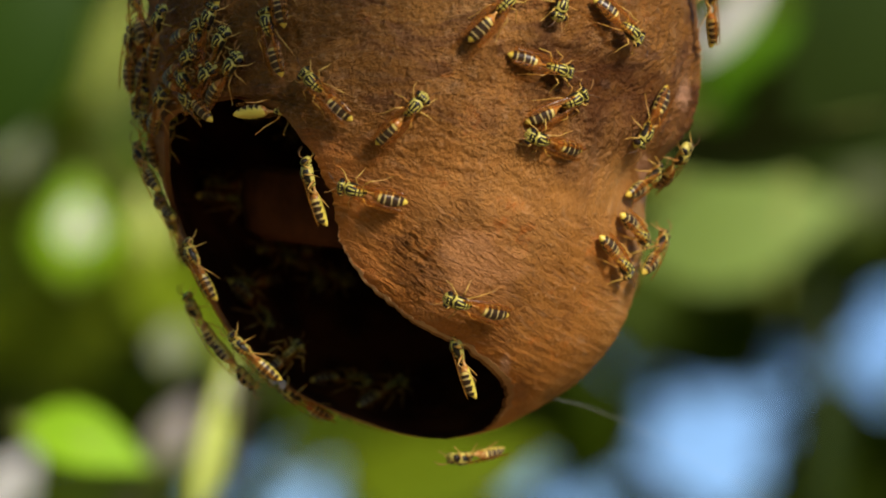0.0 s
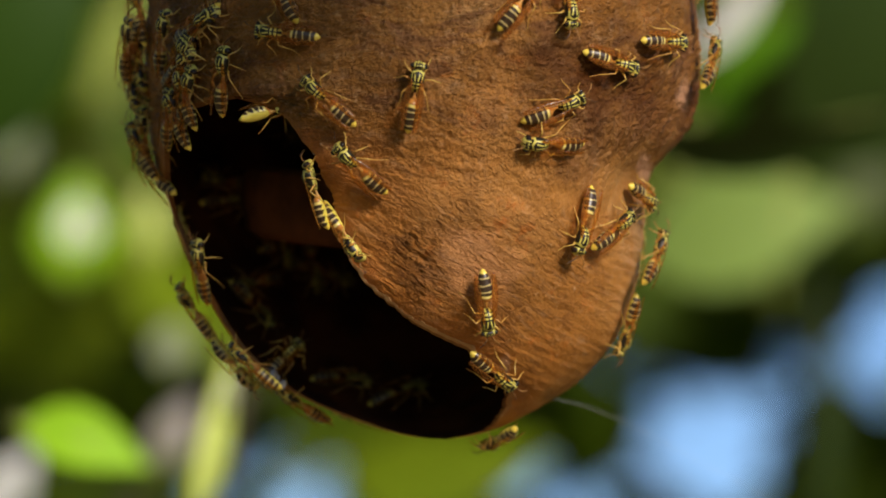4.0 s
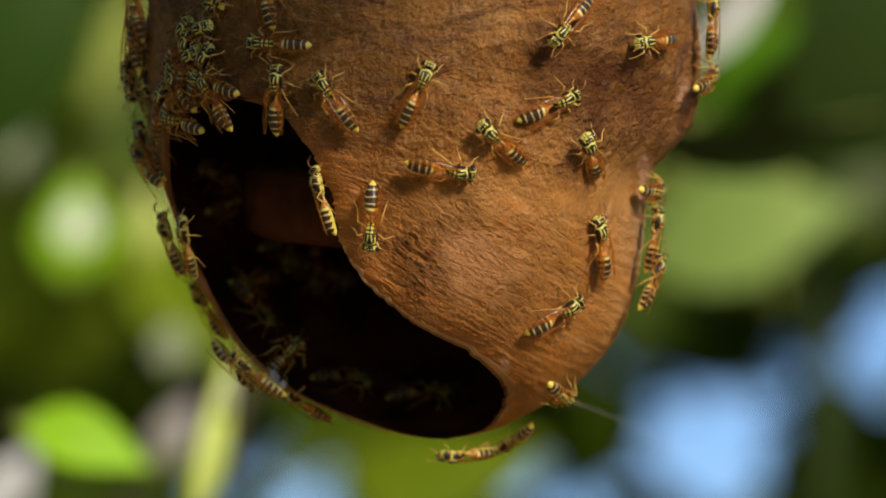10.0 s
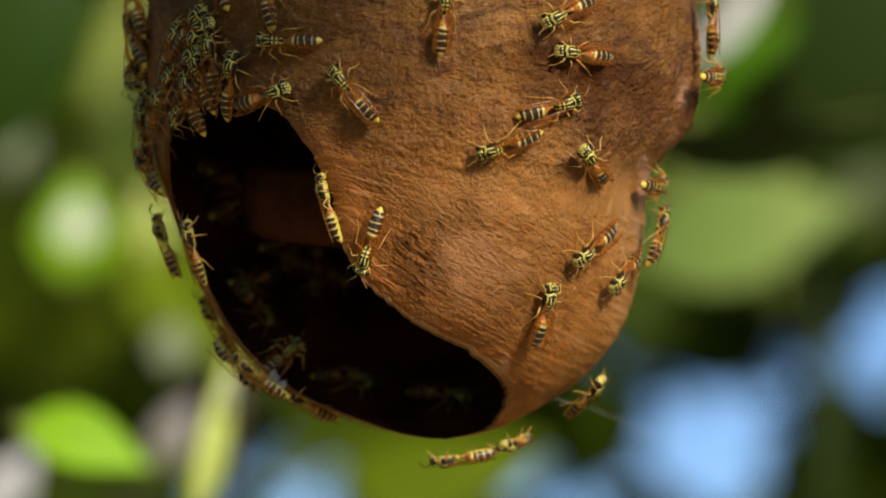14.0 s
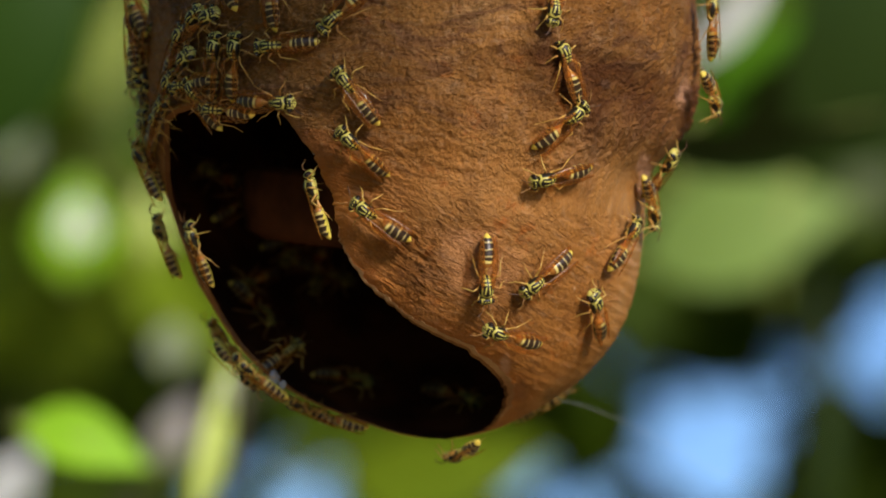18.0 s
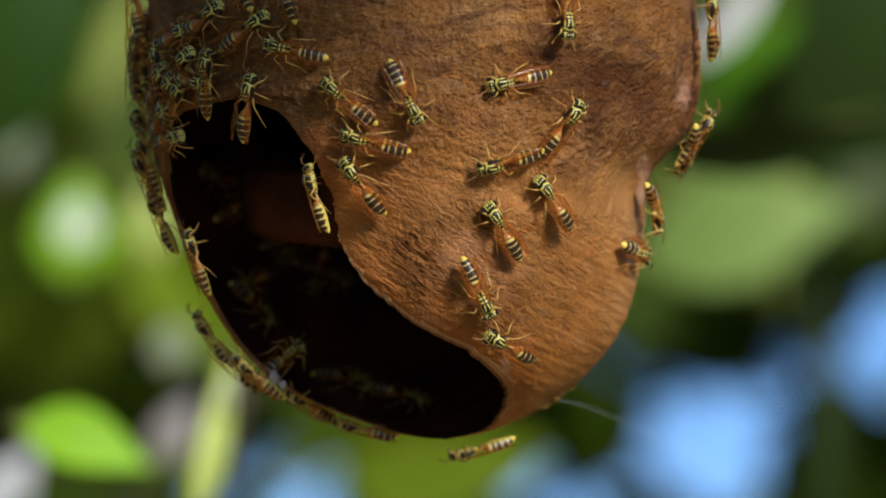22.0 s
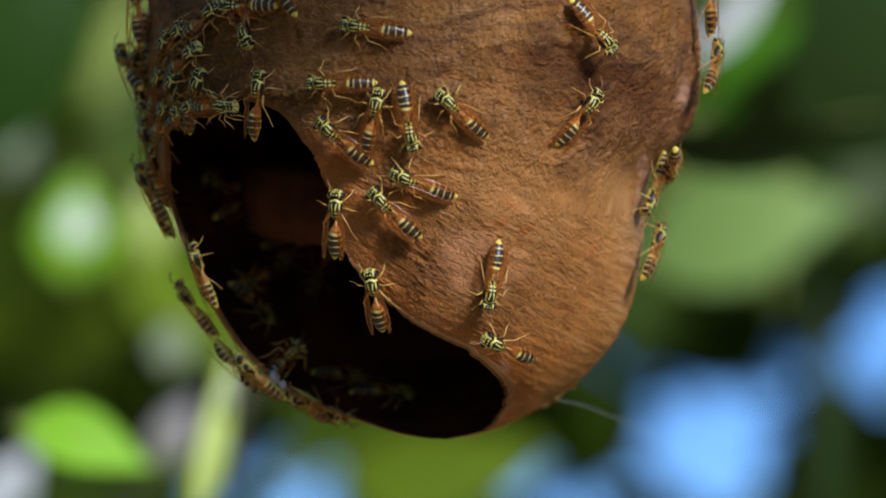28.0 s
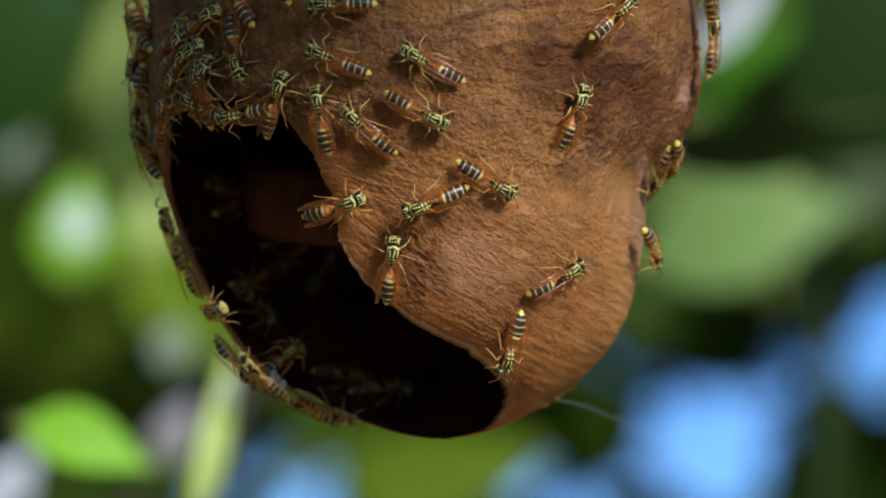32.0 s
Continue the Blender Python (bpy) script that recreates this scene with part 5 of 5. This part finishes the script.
    crawl([(0, 37.9, -0.4, 63), (1, 38.4, -1.2, 59), (3, 38.4, -0.7, 72), (5.5, 37.6, -2.7, 62), (7, 37.9, -4.2, 55), (8, 37.6, -5.2, 67),
           (10, 37.4, -5.4, 69), (12, 38.1, -4.4, 70), (13, 38.6, 0.6, 81), (14, 38.4, 2.6, 75), (14.5, 38.4, 3.6, 79), (16.5, 38.4, 10.9, 77),
           (17, 38.4, 10.6, 77), (18, 39.1, 13.9, 60), (19, 40.6, 15.1, 58), (20, 42.4, 17.1, 53), (21, 44.2, 19.1, 59), (22, 45.5, 20.6, 59),
           (23, 46.1, 23.6, 61), (24, 46.9, 25.1, 76), (25, 47.4, 28.1, 76), (28, 47.6, 32.4, 77), (29, 47.6, 32.1, 77), (30, 47.9, 32.6, 82),
           (31, 47.6, 33.6, 85), (32, 47.4, 36.1, 87)])
    crawl([(0, 47.7, 41.9, 97), (3, 47.7, 42.9, 97), (5, 47.1, 48.1, 97), (7, 46.1, 54.6, 96), (32, 46.1, 54.6, 96)])
    crawl([(0, 42.1, 15.9, 59), (1, 42.5, 16.4, 44), (2, 46.4, 22.6, 59), (3, 47.6, 30.1, 73), (3.5, 47.1, 31.9, 75), (5.5, 47.5, 34.6, 76),
           (7, 47.5, 36.1, 80), (9, 47.5, 38.4, 86), (11, 47.9, 40.1, 91), (20, 47.9, 39.4, 93), (25, 47.7, 40.4, 94), (28, 47.5, 43.6, 94),
           (32, 47.2, 45.6, 98)])
    crawl([(0, 35.6, 11.9, 42), (1, 34.9, 10.4, 29), (2, 34.4, 9.3, -5), (3.5, 34.9, 9.6, -36), (6, 36.6, 8.6, -45), (8, 36.9, 9.3, -25),
           (10, 36.9, 10.4, -3), (12, 37.1, 11.1, 0), (14.5, 37.4, 11.6, 6), (16.5, 35.9, 8.8, -55), (18, 36.6, 8.1, -79), (20, 37.1, 7.6, -82),
           (21, 37.1, 6.6, -77), (23, 37.4, 7.9, -75), (25, 37.4, 7.6, -63), (28, 37.6, 11.6, -112), (29, 38.4, 13.6, -117), (32, 38.5, 13.9, -116)])
    crawl([(0, 5.4, -36.4, -180), (1, 7.1, -35.8, -171), (2, 8.8, -34.6, -167), (3.5, 10.9, -33.1, -128), (5.5, 9.1, -34.1, -106), (7, 9.9, -33.6, -113),
           (8, 6.9, -34.9, -151), (9, 4.9, -36.6, 176), (11, 3.1, -35.9, -180), (13, 2.2, -36.1, 177), (14, 3.2, -36.8, -173), (14.5, 4.1, -36.1, 176),
           (16.5, 4.9, -35.6, -135), (18, 3.4, -35.6, -148), (20, 5.1, -35.9, -141), (21, 4.5, -35.9, -168), (22, 7.9, -34.9, -158),
           (23, 9.9, -34.4, -164), (24, 12.6, -33.1, -153), (25, 12.6, -31.7, -159), (28, 16.1, -23.9, -127, "behind"), (32, 16.1, -22.9, -127, "behind")])
    crawl([(0, 33.9, 3.4, -50), (1, 34.4, 3.1, -42), (2, 35.1, -2.1, -97), (3, 34.4, -6.5, -93), (3.5, 33.9, -11.2, -103), (5.5, 28.4, -20.2, -124),
           (6, 25.9, -22.8, -134), (7, 22.4, -26.6, -141), (8, 17.9, -30.9, -150), (9, 15.4, -32.1, -154), (10, 14.9, -32.4, -138),
           (11, 16.1, -32.1, -140), (12, 15.6, -33.4, 158), (13, 16.9, -32.9, -168), (14, 16.4, -32.4, 176), (14.5, 17.4, -32.4, 55),
           (16.5, 16.1, -25.9, 53, "behind"), (32, 16.1, -24.9, 34, "behind")])
    crawl([(0, 31.6, -2.4, 90, "behind"), (3.5, 31.6, -1.9, 90, "behind"), (5.5, 36.4, 3.1, 17), (6, 36.1, 3.1, 8), (7, 36.0, 1.4, -4),
           (8, 36.2, 2.6, 8), (9, 37.4, 2.1, 81), (10, 37.4, 2.1, 81), (11, 37.1, 0.6, 103), (12, 36.9, 2.4, 135), (13, 34.9, 0.1, -160),
           (14, 32.1, -3.9, -130), (14.5, 32.0, -4.9, -121), (16.5, 31.2, -2.9, 81), (17, 31.2, -1.4, 74), (18, 32.1, 1.1, 63), (19, 32.9, 2.1, 59),
           (20, 33.1, 3.1, 36), (21, 33.6, 1.1, -14), (22, 34.1, -0.4, -27), (23, 34.9, -2.4, -69), (24, 35.4, -3.9, -48), (25, 36.9, -3.9, 67),
           (28, 37.4, -0.2, 72), (29, 37.6, 1.6, 72), (30, 37.1, 0.1, -72), (32, 37.1, 0.4, -70)])
    crawl([(0, -30.1, 36.9, 103), (1, -30.2, 37.1, 141), (2, -30.7, 37.9, 139), (3, -29.4, 38.9, 153), (3.5, -28.4, 38.4, 164), (5.5, -27.4, 37.6, -177),
           (6, -27.9, 36.4, 168), (7, -27.2, 36.0, 161), (8, -28.2, 35.6, 165), (9, -29.2, 35.9, 164), (10, -29.3, 36.2, 177), (12, -28.8, 36.8, 172),
           (13, -28.3, 36.6, 175), (14.5, -27.4, 36.8, -179), (17, -27.4, 36.8, -179), (18, -27.9, 36.1, -175), (19, -26.9, 36.2, 179),
           (20, -27.2, 36.1, 175), (21, -26.8, 35.9, 173), (22, -26.3, 35.1, 166), (23, -26.4, 35.4, 178), (24, -24.7, 35.6, -133),
           (25, -25.4, 33.6, -131), (28, -32.8, 25.6, 83), (29, -33.1, 25.9, 98), (30, -33.1, 25.9, 103), (31, -30.3, 25.9, 78), (32, -29.6, 25.6, 73)])
    crawl([(0, -38.7, 30.1, 55), (1, -37.1, 30.0, 51), (2, -37.6, 31.9, 62), (3, -38.1, 29.9, 88), (5.5, -39.8, 29.9, 79), (6, -39.9, 29.6, 77),
           (7, -39.8, 30.1, 72), (8, -40.9, 29.6, 81), (9, -42.2, 30.4, 67), (10, -42.9, 31.1, 68), (11, -41.4, 29.9, 67), (12, -38.9, 30.4, 95),
           (13, -38.1, 29.1, 82), (14, -37.6, 29.1, 83), (16.5, -36.1, 28.1, 98), (17, -36.2, 28.1, 94), (18, -36.9, 32.4, 85), (19, -36.0, 35.9, 86),
           (20, -35.0, 36.9, 84), (21, -34.9, 35.4, 74), (22, -35.1, 38.4, 35), (24, -33.4, 39.6, 27), (25, -34.4, 36.8, 2), (28, -35.4, 41.0, -78),
           (29, -36.6, 40.5, -73), (30, -36.4, 40.5, -78), (31, -35.9, 38.9, -78), (32, -36.6, 35.6, -81)])
    crawl([(0, -30.5, 24.4, 9, "mouth"), (2, -30.0, 24.8, 5, "mouth"), (3.5, -29.0, 24.6, -2, "mouth"), (5.5, -30.4, 22.4, 151),
           (6, -31.4, 22.1, 143), (7, -32.1, 21.4, 138), (8, -35.9, 26.4, 132), (9, -37.4, 26.0, 145), (10, -40.7, 29.1, 157), (11, -40.9, 29.1, 142),
           (12, -42.7, 27.1, 126), (13, -41.7, 30.1, 92), (14, -40.7, 32.6, 98), (14.5, -40.9, 32.9, 95), (16.5, -41.4, 25.1, 140),
           (17, -40.7, 25.1, 142), (18, -38.4, 24.4, 171), (19, -41.2, 29.9, -87), (20, -40.4, 29.9, -85), (21, -41.9, 29.1, 76), (22, -41.7, 29.4, 88),
           (23, -41.9, 28.4, 75), (24, -40.9, 27.9, 72), (25, -41.4, 26.1, 73), (28, -45.9, 23.9, 35), (32, -42.4, 27.4, 102)])
    crawl([(0, -31.4, 24.1, 9, "inside"), (6, -30.9, 23.9, 27, "inside"), (7, -29.2, 21.1, 114), (8, -30.2, 24.6, 108), (9, -29.5, 26.2, 89),
           (10, -29.4, 26.6, 88), (11, -30.1, 26.4, 68), (12, -30.0, 26.9, 50), (13, -31.2, 26.9, 34), (14, -31.9, 26.9, 18), (14.5, -31.9, 27.1, 10),
           (16.5, -28.7, 26.9, 22), (17, -28.9, 26.7, 22), (18, -31.2, 25.9, -3), (19, -29.7, 28.4, -74), (20, -30.2, 28.9, -127), (21, -31.9, 28.4, -168),
           (22, -34.6, 25.1, 81), (23, -34.4, 24.6, 84), (24, -35.4, 24.4, 90), (25, -35.0, 25.1, 83), (28, -40.9, 25.4, -4), (29, -39.7, 25.4, 158),
           (30, -39.7, 23.9, -176), (31, -40.9, 23.9, -172), (32, -35.1, 23.9, -169)])
    crawl([(0, -41.9, 37.9, 72), (3, -42.2, 38.6, 61), (5.5, -44.7, 40.9, -4), (7, -44.7, 43.1, -28), (9, -43.7, 38.4, 50), (10, -38.4, 46.9, -125),
           (13, -38.9, 47.5, -119), (14, -44.7, 38.6, 55), (19, -45.2, 38.6, 55), (20, -45.2, 38.6, 47), (21, -47.2, 37.6, 25), (25, -47.7, 37.6, 25),
           (28, -47.7, 36.6, 47), (30, -48.2, 36.6, 52), (31, -48.7, 36.6, 42), (32, -47.7, 37.1, 47)])
    crawl([(0, -44.0, 27.4, 121), (1, -44.7, 25.9, 125), (3.5, -45.0, 26.9, 113), (5.5, -46.7, 27.4, 72), (7, -46.7, 27.1, 87), (9, -47.2, 26.9, 82),
           (12, -48.9, 28.1, 66), (19, -48.9, 27.1, 66), (25, -48.5, 26.9, 68), (32, -48.2, 27.1, 72)])
    crawl([(0, -28.9, 45.6, 96), (3, -28.4, 46.1, 104), (5.5, -28.0, 44.9, 119), (6, -28.0, 45.2, 110), (7, -29.7, 44.9, 103), (8, -30.7, 44.7, 103),
           (9, -31.1, 45.0, 99), (14, -31.1, 45.0, 99), (16.5, -30.1, 44.6, 94), (18, -30.2, 44.9, 94), (20, -28.9, 44.6, 95), (21, -27.9, 45.4, 95),
           (22, -27.2, 46.1, 99), (23, -27.1, 48.1, 94), (25, -24.7, 47.5, 93), (28, -28.7, 46.5, 116), (29, -28.4, 47.9, 103), (32, -28.4, 49.1, 101)])
    crawl([(0, -40.9, 48.6, 98), (20, -37.4, 47.6, 106), (25, -33.4, 46.1, 117), (28, -34.5, 43.0, 179), (29, -32.6, 40.8, 143), (30, -34.9, 43.0, 143),
           (31, -37.4, 43.4, 137), (32, -36.4, 44.4, 118)])
    crawl([(0, -55.1, 33.9, 85, "hang"), (3, -55.7, 35.1, 84, "hang"), (7, -55.2, 36.6, 82, "hang"), (12, -54.2, 37.6, 106, "hang"), (16.5, -54.5, 36.6, 107, "hang"), (19, -54.7, 38.1, 87, "hang"),
           (22, -54.2, 32.1, 87, "hang"), (25, -53.9, 37.1, 90, "hang"), (28, -55.4, 32.1, 117, "hang"), (30, -54.2, 39.1, 125, "hang"), (32, -53.7, 38.4, 121, "hang")])
    crawl([(0, -53.4, 28.6, -96, "hang"), (3, -54.7, 29.6, -87, "hang"), (5.5, -54.9, 31.1, -76, "hang"), (8, -55.2, 30.1, -93, "hang"), (12, -53.9, 33.6, -96, "hang"), (16.5, -54.2, 34.1, -85, "hang"),
           (20, -54.2, 34.6, -87, "hang"), (25, -53.7, 29.6, -87, "hang"), (28, -53.2, 30.1, -86, "hang"), (32, -53.7, 26.6, -93, "hang")])
    crawl([(0, -51.8, 20.1, 100, "hang"), (3, -52.8, 19.1, 97, "hang"), (6, -52.9, 21.1, 84, "hang"), (9, -51.7, 18.6, 103, "hang"), (12, -53.7, 15.9, 115, "hang"), (14, -52.8, 20.1, 97, "hang"),
           (16.5, -50.2, 21.4, 177, "hang"), (18, -52.2, 19.1, 97, "hang"), (21, -52.7, 20.6, 112, "hang"), (24, -49.9, 20.4, 177, "hang"), (28, -51.9, 17.6, 100, "hang"),
           (32, -52.4, 18.6, 103, "hang")])
    crawl([(0, -48.7, 7.4, 142, "hang"), (1, -50.9, 6.9, 132, "hang"), (2, -52.4, 9.9, 124, "hang"), (3, -51.2, 13.4, 156, "hang"),
           (5.5, -50.2, 12.6, 107, "hang"), (8, -49.7, 17.1, 107, "hang"), (11, -52.2, 16.6, 117, "hang"), (14, -51.4, 15.1, 107, "hang"),
           (16.5, -50.4, 14.6, -174, "hang"), (18, -50.9, 15.9, 102, "hang"), (22, -51.9, 15.6, 105, "hang"), (25, -50.7, 12.1, 102, "hang"),
           (28, -50.2, 13.1, 102, "hang"), (32, -50.7, 17.6, -130, "hang")])
    crawl([(0, -50.4, 37.6, 77), (3, -49.4, 36.6, 77), (6, -49.4, 36.1, 101), (10, -46.4, 29.1, 117), (14, -47.9, 35.1, 69), (17, -46.4, 36.1, 63),
           (20, -48.9, 31.6, 84), (24, -50.4, 31.1, 101), (28, -49.4, 33.1, 79), (32, -47.4, 34.6, 60)])
    crawl([(0, -46.4, 28.1, -45), (2, -46.7, 25.9, 23), (5.5, -46.9, 21.4, 174), (8, -49.4, 19.6, 103), (11, -44.9, 23.6, 172), (14, -45.4, 25.9, -122),
           (18, -50.9, 21.1, 69), (22, -48.4, 19.6, 9), (25, -47.4, 21.6, 60), (28, -47.9, 24.9, -20), (30, -45.9, 25.4, 60), (32, -41.9, 28.1, 96)])
    crawl([(0, -42.4, 34.1, 104), (3, -44.2, 33.1, 94), (6, -48.9, 32.1, 16), (9, -46.4, 36.1, 63), (12, -47.4, 36.1, 56), (16.5, -40.7, 32.6, 82),
           (18, -40.4, 32.4, 85), (20, -41.7, 30.9, 83), (22, -50.4, 28.6, 66), (25, -50.4, 29.6, 66), (28, -50.4, 27.6, 74), (32, -46.7, 31.6, 59)])
    crawl([(0, -44.7, 2.9, 105, "behind"), (5.5, -44.9, -0.4, 105, "hang"), (6, -47.4, -1.2, 113, "hang"), (7, -47.2, 0.4, 110, "hang"),
           (8, -47.7, 0.6, 121, "hang"), (9, -48.6, 0.8, 125, "hang"), (10, -47.7, 1.1, 121, "hang"), (12, -48.9, 1.6, 127, "hang"),
           (14, -48.5, 0.8, 127, "hang"), (20, -48.5, 0.8, 127, "hang"), (21, -48.2, 2.9, 124, "hang"), (22, -49.3, 5.1, 123, "hang"),
           (24, -50.2, 7.4, 121, "hang"), (28, -49.9, 7.9, 108, "hang"), (30, -49.2, 5.9, 112, "hang"), (31, -48.2, 5.1, 125, "hang"),
           (32, -47.4, 1.9, 116, "hang")])
    crawl([(0, -42.9, -3.4, 114), (3.5, -42.7, -4.4, 103), (6, -43.9, 0.6, 96, "inside"), (9, -45.2, 0.4, 99), (12, -44.2, 0.4, 98),
           (14, -43.9, -0.4, 103), (17, -43.2, -0.7, 105), (20, -42.9, -0.7, 113), (21, -44.1, -1.7, 111), (22, -43.4, -2.1, 106), (25, -42.7, -3.4, 117),
           (28, -42.4, -4.4, 108), (30, -43.2, -3.4, 110), (31, -43.7, -10.9, 60), (32, -40.2, -10.7, 15)])
    crawl([(0, -42.2, -12.7, 115, "hang"), (2, -41.9, -13.4, 114, "hang"), (3, -44.2, -13.1, 122, "hang"), (3.5, -43.4, -11.7, 108, "hang"),
           (5.5, -43.7, -9.9, 125, "hang"), (7, -41.9, -7.9, 111, "behind"), (18, -37.9, -15.9, 111, "behind"), (20, -37.1, -18.7, 131, "hang"),
           (21, -39.0, -16.4, 127, "hang"), (22, -40.2, -15.7, 126, "hang"), (23, -40.9, -13.4, 131, "hang"), (24, -41.9, -11.7, 126, "hang"),
           (25, -43.8, -8.9, 120, "hang"), (28, -43.4, -10.2, 115, "hang"), (29, -43.4, -8.9, 117, "hang"), (31, -45.2, -2.9, 113, "hang"),
           (32, -44.9, -2.9, 117, "hang")])
    crawl([(0, -36.6, -20.1, -38, "hang"), (8, -36.6, -20.3, -38, "hang"), (16.5, -36.1, -20.3, -37, "hang"), (24, -36.0, -20.7, -35, "hang"),
           (32, -36.1, -19.9, -36, "hang")])
    crawl([(0, -24.2, -26.7, 144, "hang"), (6, -24.7, -27.2, 143, "hang"), (13, -23.9, -26.8, 146, "hang"), (16.5, -23.4, -28.2, 147, "hang"),
           (20, -23.4, -27.4, 149, "hang"), (25, -23.9, -27.2, 142, "hang"), (32, -23.2, -27.9, 150, "hang")])
    crawl([(0, -13.9, -27.4, 151, "behind"), (14, -13.9, -27.4, 151, "behind"), (16.5, -19.4, -29.0, 145, "hang"), (19, -18.4, -29.7, 145, "hang"),
           (20, -8.7, -33.4, 175, "hang"), (21, -10.8, -33.2, 168, "hang"), (22, -13.9, -31.4, 164, "hang"), (24, -20.4, -29.4, 51, "hang"),
           (25, -20.9, -27.4, 126, "hang"), (28, -21.4, -27.4, -27, "hang"), (32, -20.4, -27.7, -29, "hang")])
    crawl([(0, -28.4, -19.4, 40, "rim"), (9, -28.2, -19.2, 46, "rim"), (18, -28.6, -19.0, 34, "rim"), (26, -28.0, -19.6, 44, "rim"), (32, -28.4, -19.3, 38, "rim")])
    crawl([(0, -40.4, 10.9, 176, "inside"), (14, -41.9, 12.6, 157, "inside"), (32, -40.4, 10.1, 164, "inside")])
    crawl([(0, -41.9, 8.6, -8, "inside"), (20, -39.2, 7.4, 36, "inside"), (32, -38.9, 7.9, 27, "inside")])
    crawl([(0, -29.9, 8.6, 172, "inside"), (16, -32.4, 11.4, -110, "inside"), (32, -30.7, 10.1, -156, "inside")])
    crawl([(0, -32.4, 1.1, -45, "inside"), (20, -27.4, 1.4, -126, "inside"), (32, -27.9, -0.9, -141, "inside")])
    crawl([(0, -25.2, -2.4, -70, "inside"), (32, -22.4, -3.2, -122, "inside")])
    crawl([(0, -35.4, -6.4, -171, "inside"), (32, -35.6, -5.5, -145, "inside")])
    crawl([(0, -36.4, -10.4, -51, "inside"), (32, -36.1, -10.2, -45, "inside")])
    crawl([(0, -19.2, -24.2, -4, "inside"), (32, -18.7, -23.7, -15, "inside")])
    crawl([(0, -11.4, -26.4, 27, "inside"), (18, 2.1, -26.9, -16, "inside"), (22, -8.4, -26.9, -14, "inside"), (32, -11.4, -25.9, 0, "inside")])
    crawl([(0, -29.4, 1.1, 18, "inside"), (32, -28.7, 2.1, 20, "inside")])
    crawl([(0, -45.4, 102.1, 146, "air"), (22.5, -40.9, 90.6, 126, "air"), (22.85, -28.9, 45.6, 126, "air"), (23, -24.9, 31.1, -138, "air"),
           (23.15, -26.4, 14.6, -139, "air"), (23.6, -39.9, -52.4, -135, "air"), (32, -39.9, -52.4, -135, "air")])
    crawl([(0, -50.4, 37.6, 66, "hang"), (5.5, -49.9, 37.4, 71, "hang"), (9, -50.9, 35.6, 72, "hang"), (14, -50.2, 37.6, 69, "hang"), (19, -51.4, 36.6, 66, "hang"), (25, -50.2, 38.4, 68, "hang"),
           (32, -49.9, 38.4, 71, "hang")])
    crawl([(0, -40.4, 34.1, 63), (2, -41.2, 34.4, 62), (4, -46.4, 33.6, 66), (8, -48.4, 34.6, 66), (12, -42.4, 31.4, 101), (18, -42.4, 25.9, 122),
           (22, -47.4, 25.6, 66), (28, -40.4, 25.1, 0), (32, -41.9, 24.9, 153)])
    crawl([(0, -53.2, 32.6, -81, "hang"), (6, -53.7, 33.6, -81, "hang"), (12, -52.4, 32.1, -84, "hang"), (20, -52.9, 33.6, -84, "hang"), (28, -51.7, 31.6, -93, "hang"), (32, -52.8, 32.6, -82, "hang")])
    crawl([(0, -50.2, 24.6, 69), (6, -47.9, 23.1, 84), (12, -50.7, 24.6, 74), (18, -50.2, 23.1, 66), (24, -49.7, 22.6, 57), (32, -49.4, 22.6, 77)])
    crawl([(0, -42.9, 28.6, 54), (3, -46.7, 27.1, 66), (8, -36.4, 26.6, 129), (12, -44.2, 26.1, 104), (16.5, -43.9, 26.1, 117), (20, -44.9, 33.1, -83),
           (25, -44.4, 25.6, 74), (32, -42.4, 28.6, 77)])
    crawl([(0, -52.4, 14.6, 120, "hang"), (6, -53.2, 17.9, 115, "hang"), (12, -51.9, 13.6, 129, "hang"), (20, -52.4, 14.1, 111, "hang"), (26, -50.9, 7.6, 120, "hang"), (32, -52.2, 16.6, 117, "hang")])
    crawl([(0, -33.4, -18.9, 135), (6, -33.4, -21.2, 137), (14, -32.4, -22.4, 140), (24, -32.9, -22.4, 135), (32, -31.9, -22.4, 135)])
    crawl([(0, -53.9, 35.1, -111, "hang"), (8, -55.2, 35.1, -99, "hang"), (16, -54.2, 33.6, -99, "hang"), (24, -53.7, 36.6, -99, "hang"), (32, -53.7, 35.1, -107, "hang")])
    crawl([(0, -46.2, 32.5, 40), (6, -46.8, 31.8, 48), (12, -45.6, 32.9, 35), (20, -46.9, 31.6, 52), (26, -46.1, 33.0, 38), (32, -45.5, 33.4, 44)])
    crawl([(0, -44.6, 38.5, 25), (5, -43.9, 39.2, 32), (11, -44.4, 38.0, 18), (18, -43.2, 39.8, 28), (25, -42.4, 40.4, 40), (32, -43.0, 40.0, 30)])
    crawl([(0, -48.6, 19.2, 75, "hang"), (7, -49.4, 18.4, 82, "hang"), (14, -48.8, 20.1, 70, "hang"), (22, -49.6, 19.4, 96, "hang"), (32, -48.9, 18.8, 84, "hang")])
    crawl([(0, -51.0, 26.2, 140, "hang"), (8, -51.4, 25.4, 128, "hang"), (15, -51.0, 24.6, 134, "hang"), (24, -51.8, 25.8, 120, "hang"), (32, -51.2, 26.0, 138, "hang")])
    crawl([(0, -53.6, 41.5, 100, "hang"), (9, -53.9, 42.6, 96, "hang"), (18, -54.2, 43.4, 104, "hang"), (26, -53.8, 42.0, 92, "hang"), (32, -54.0, 43.0, 98, "hang")])


motions()
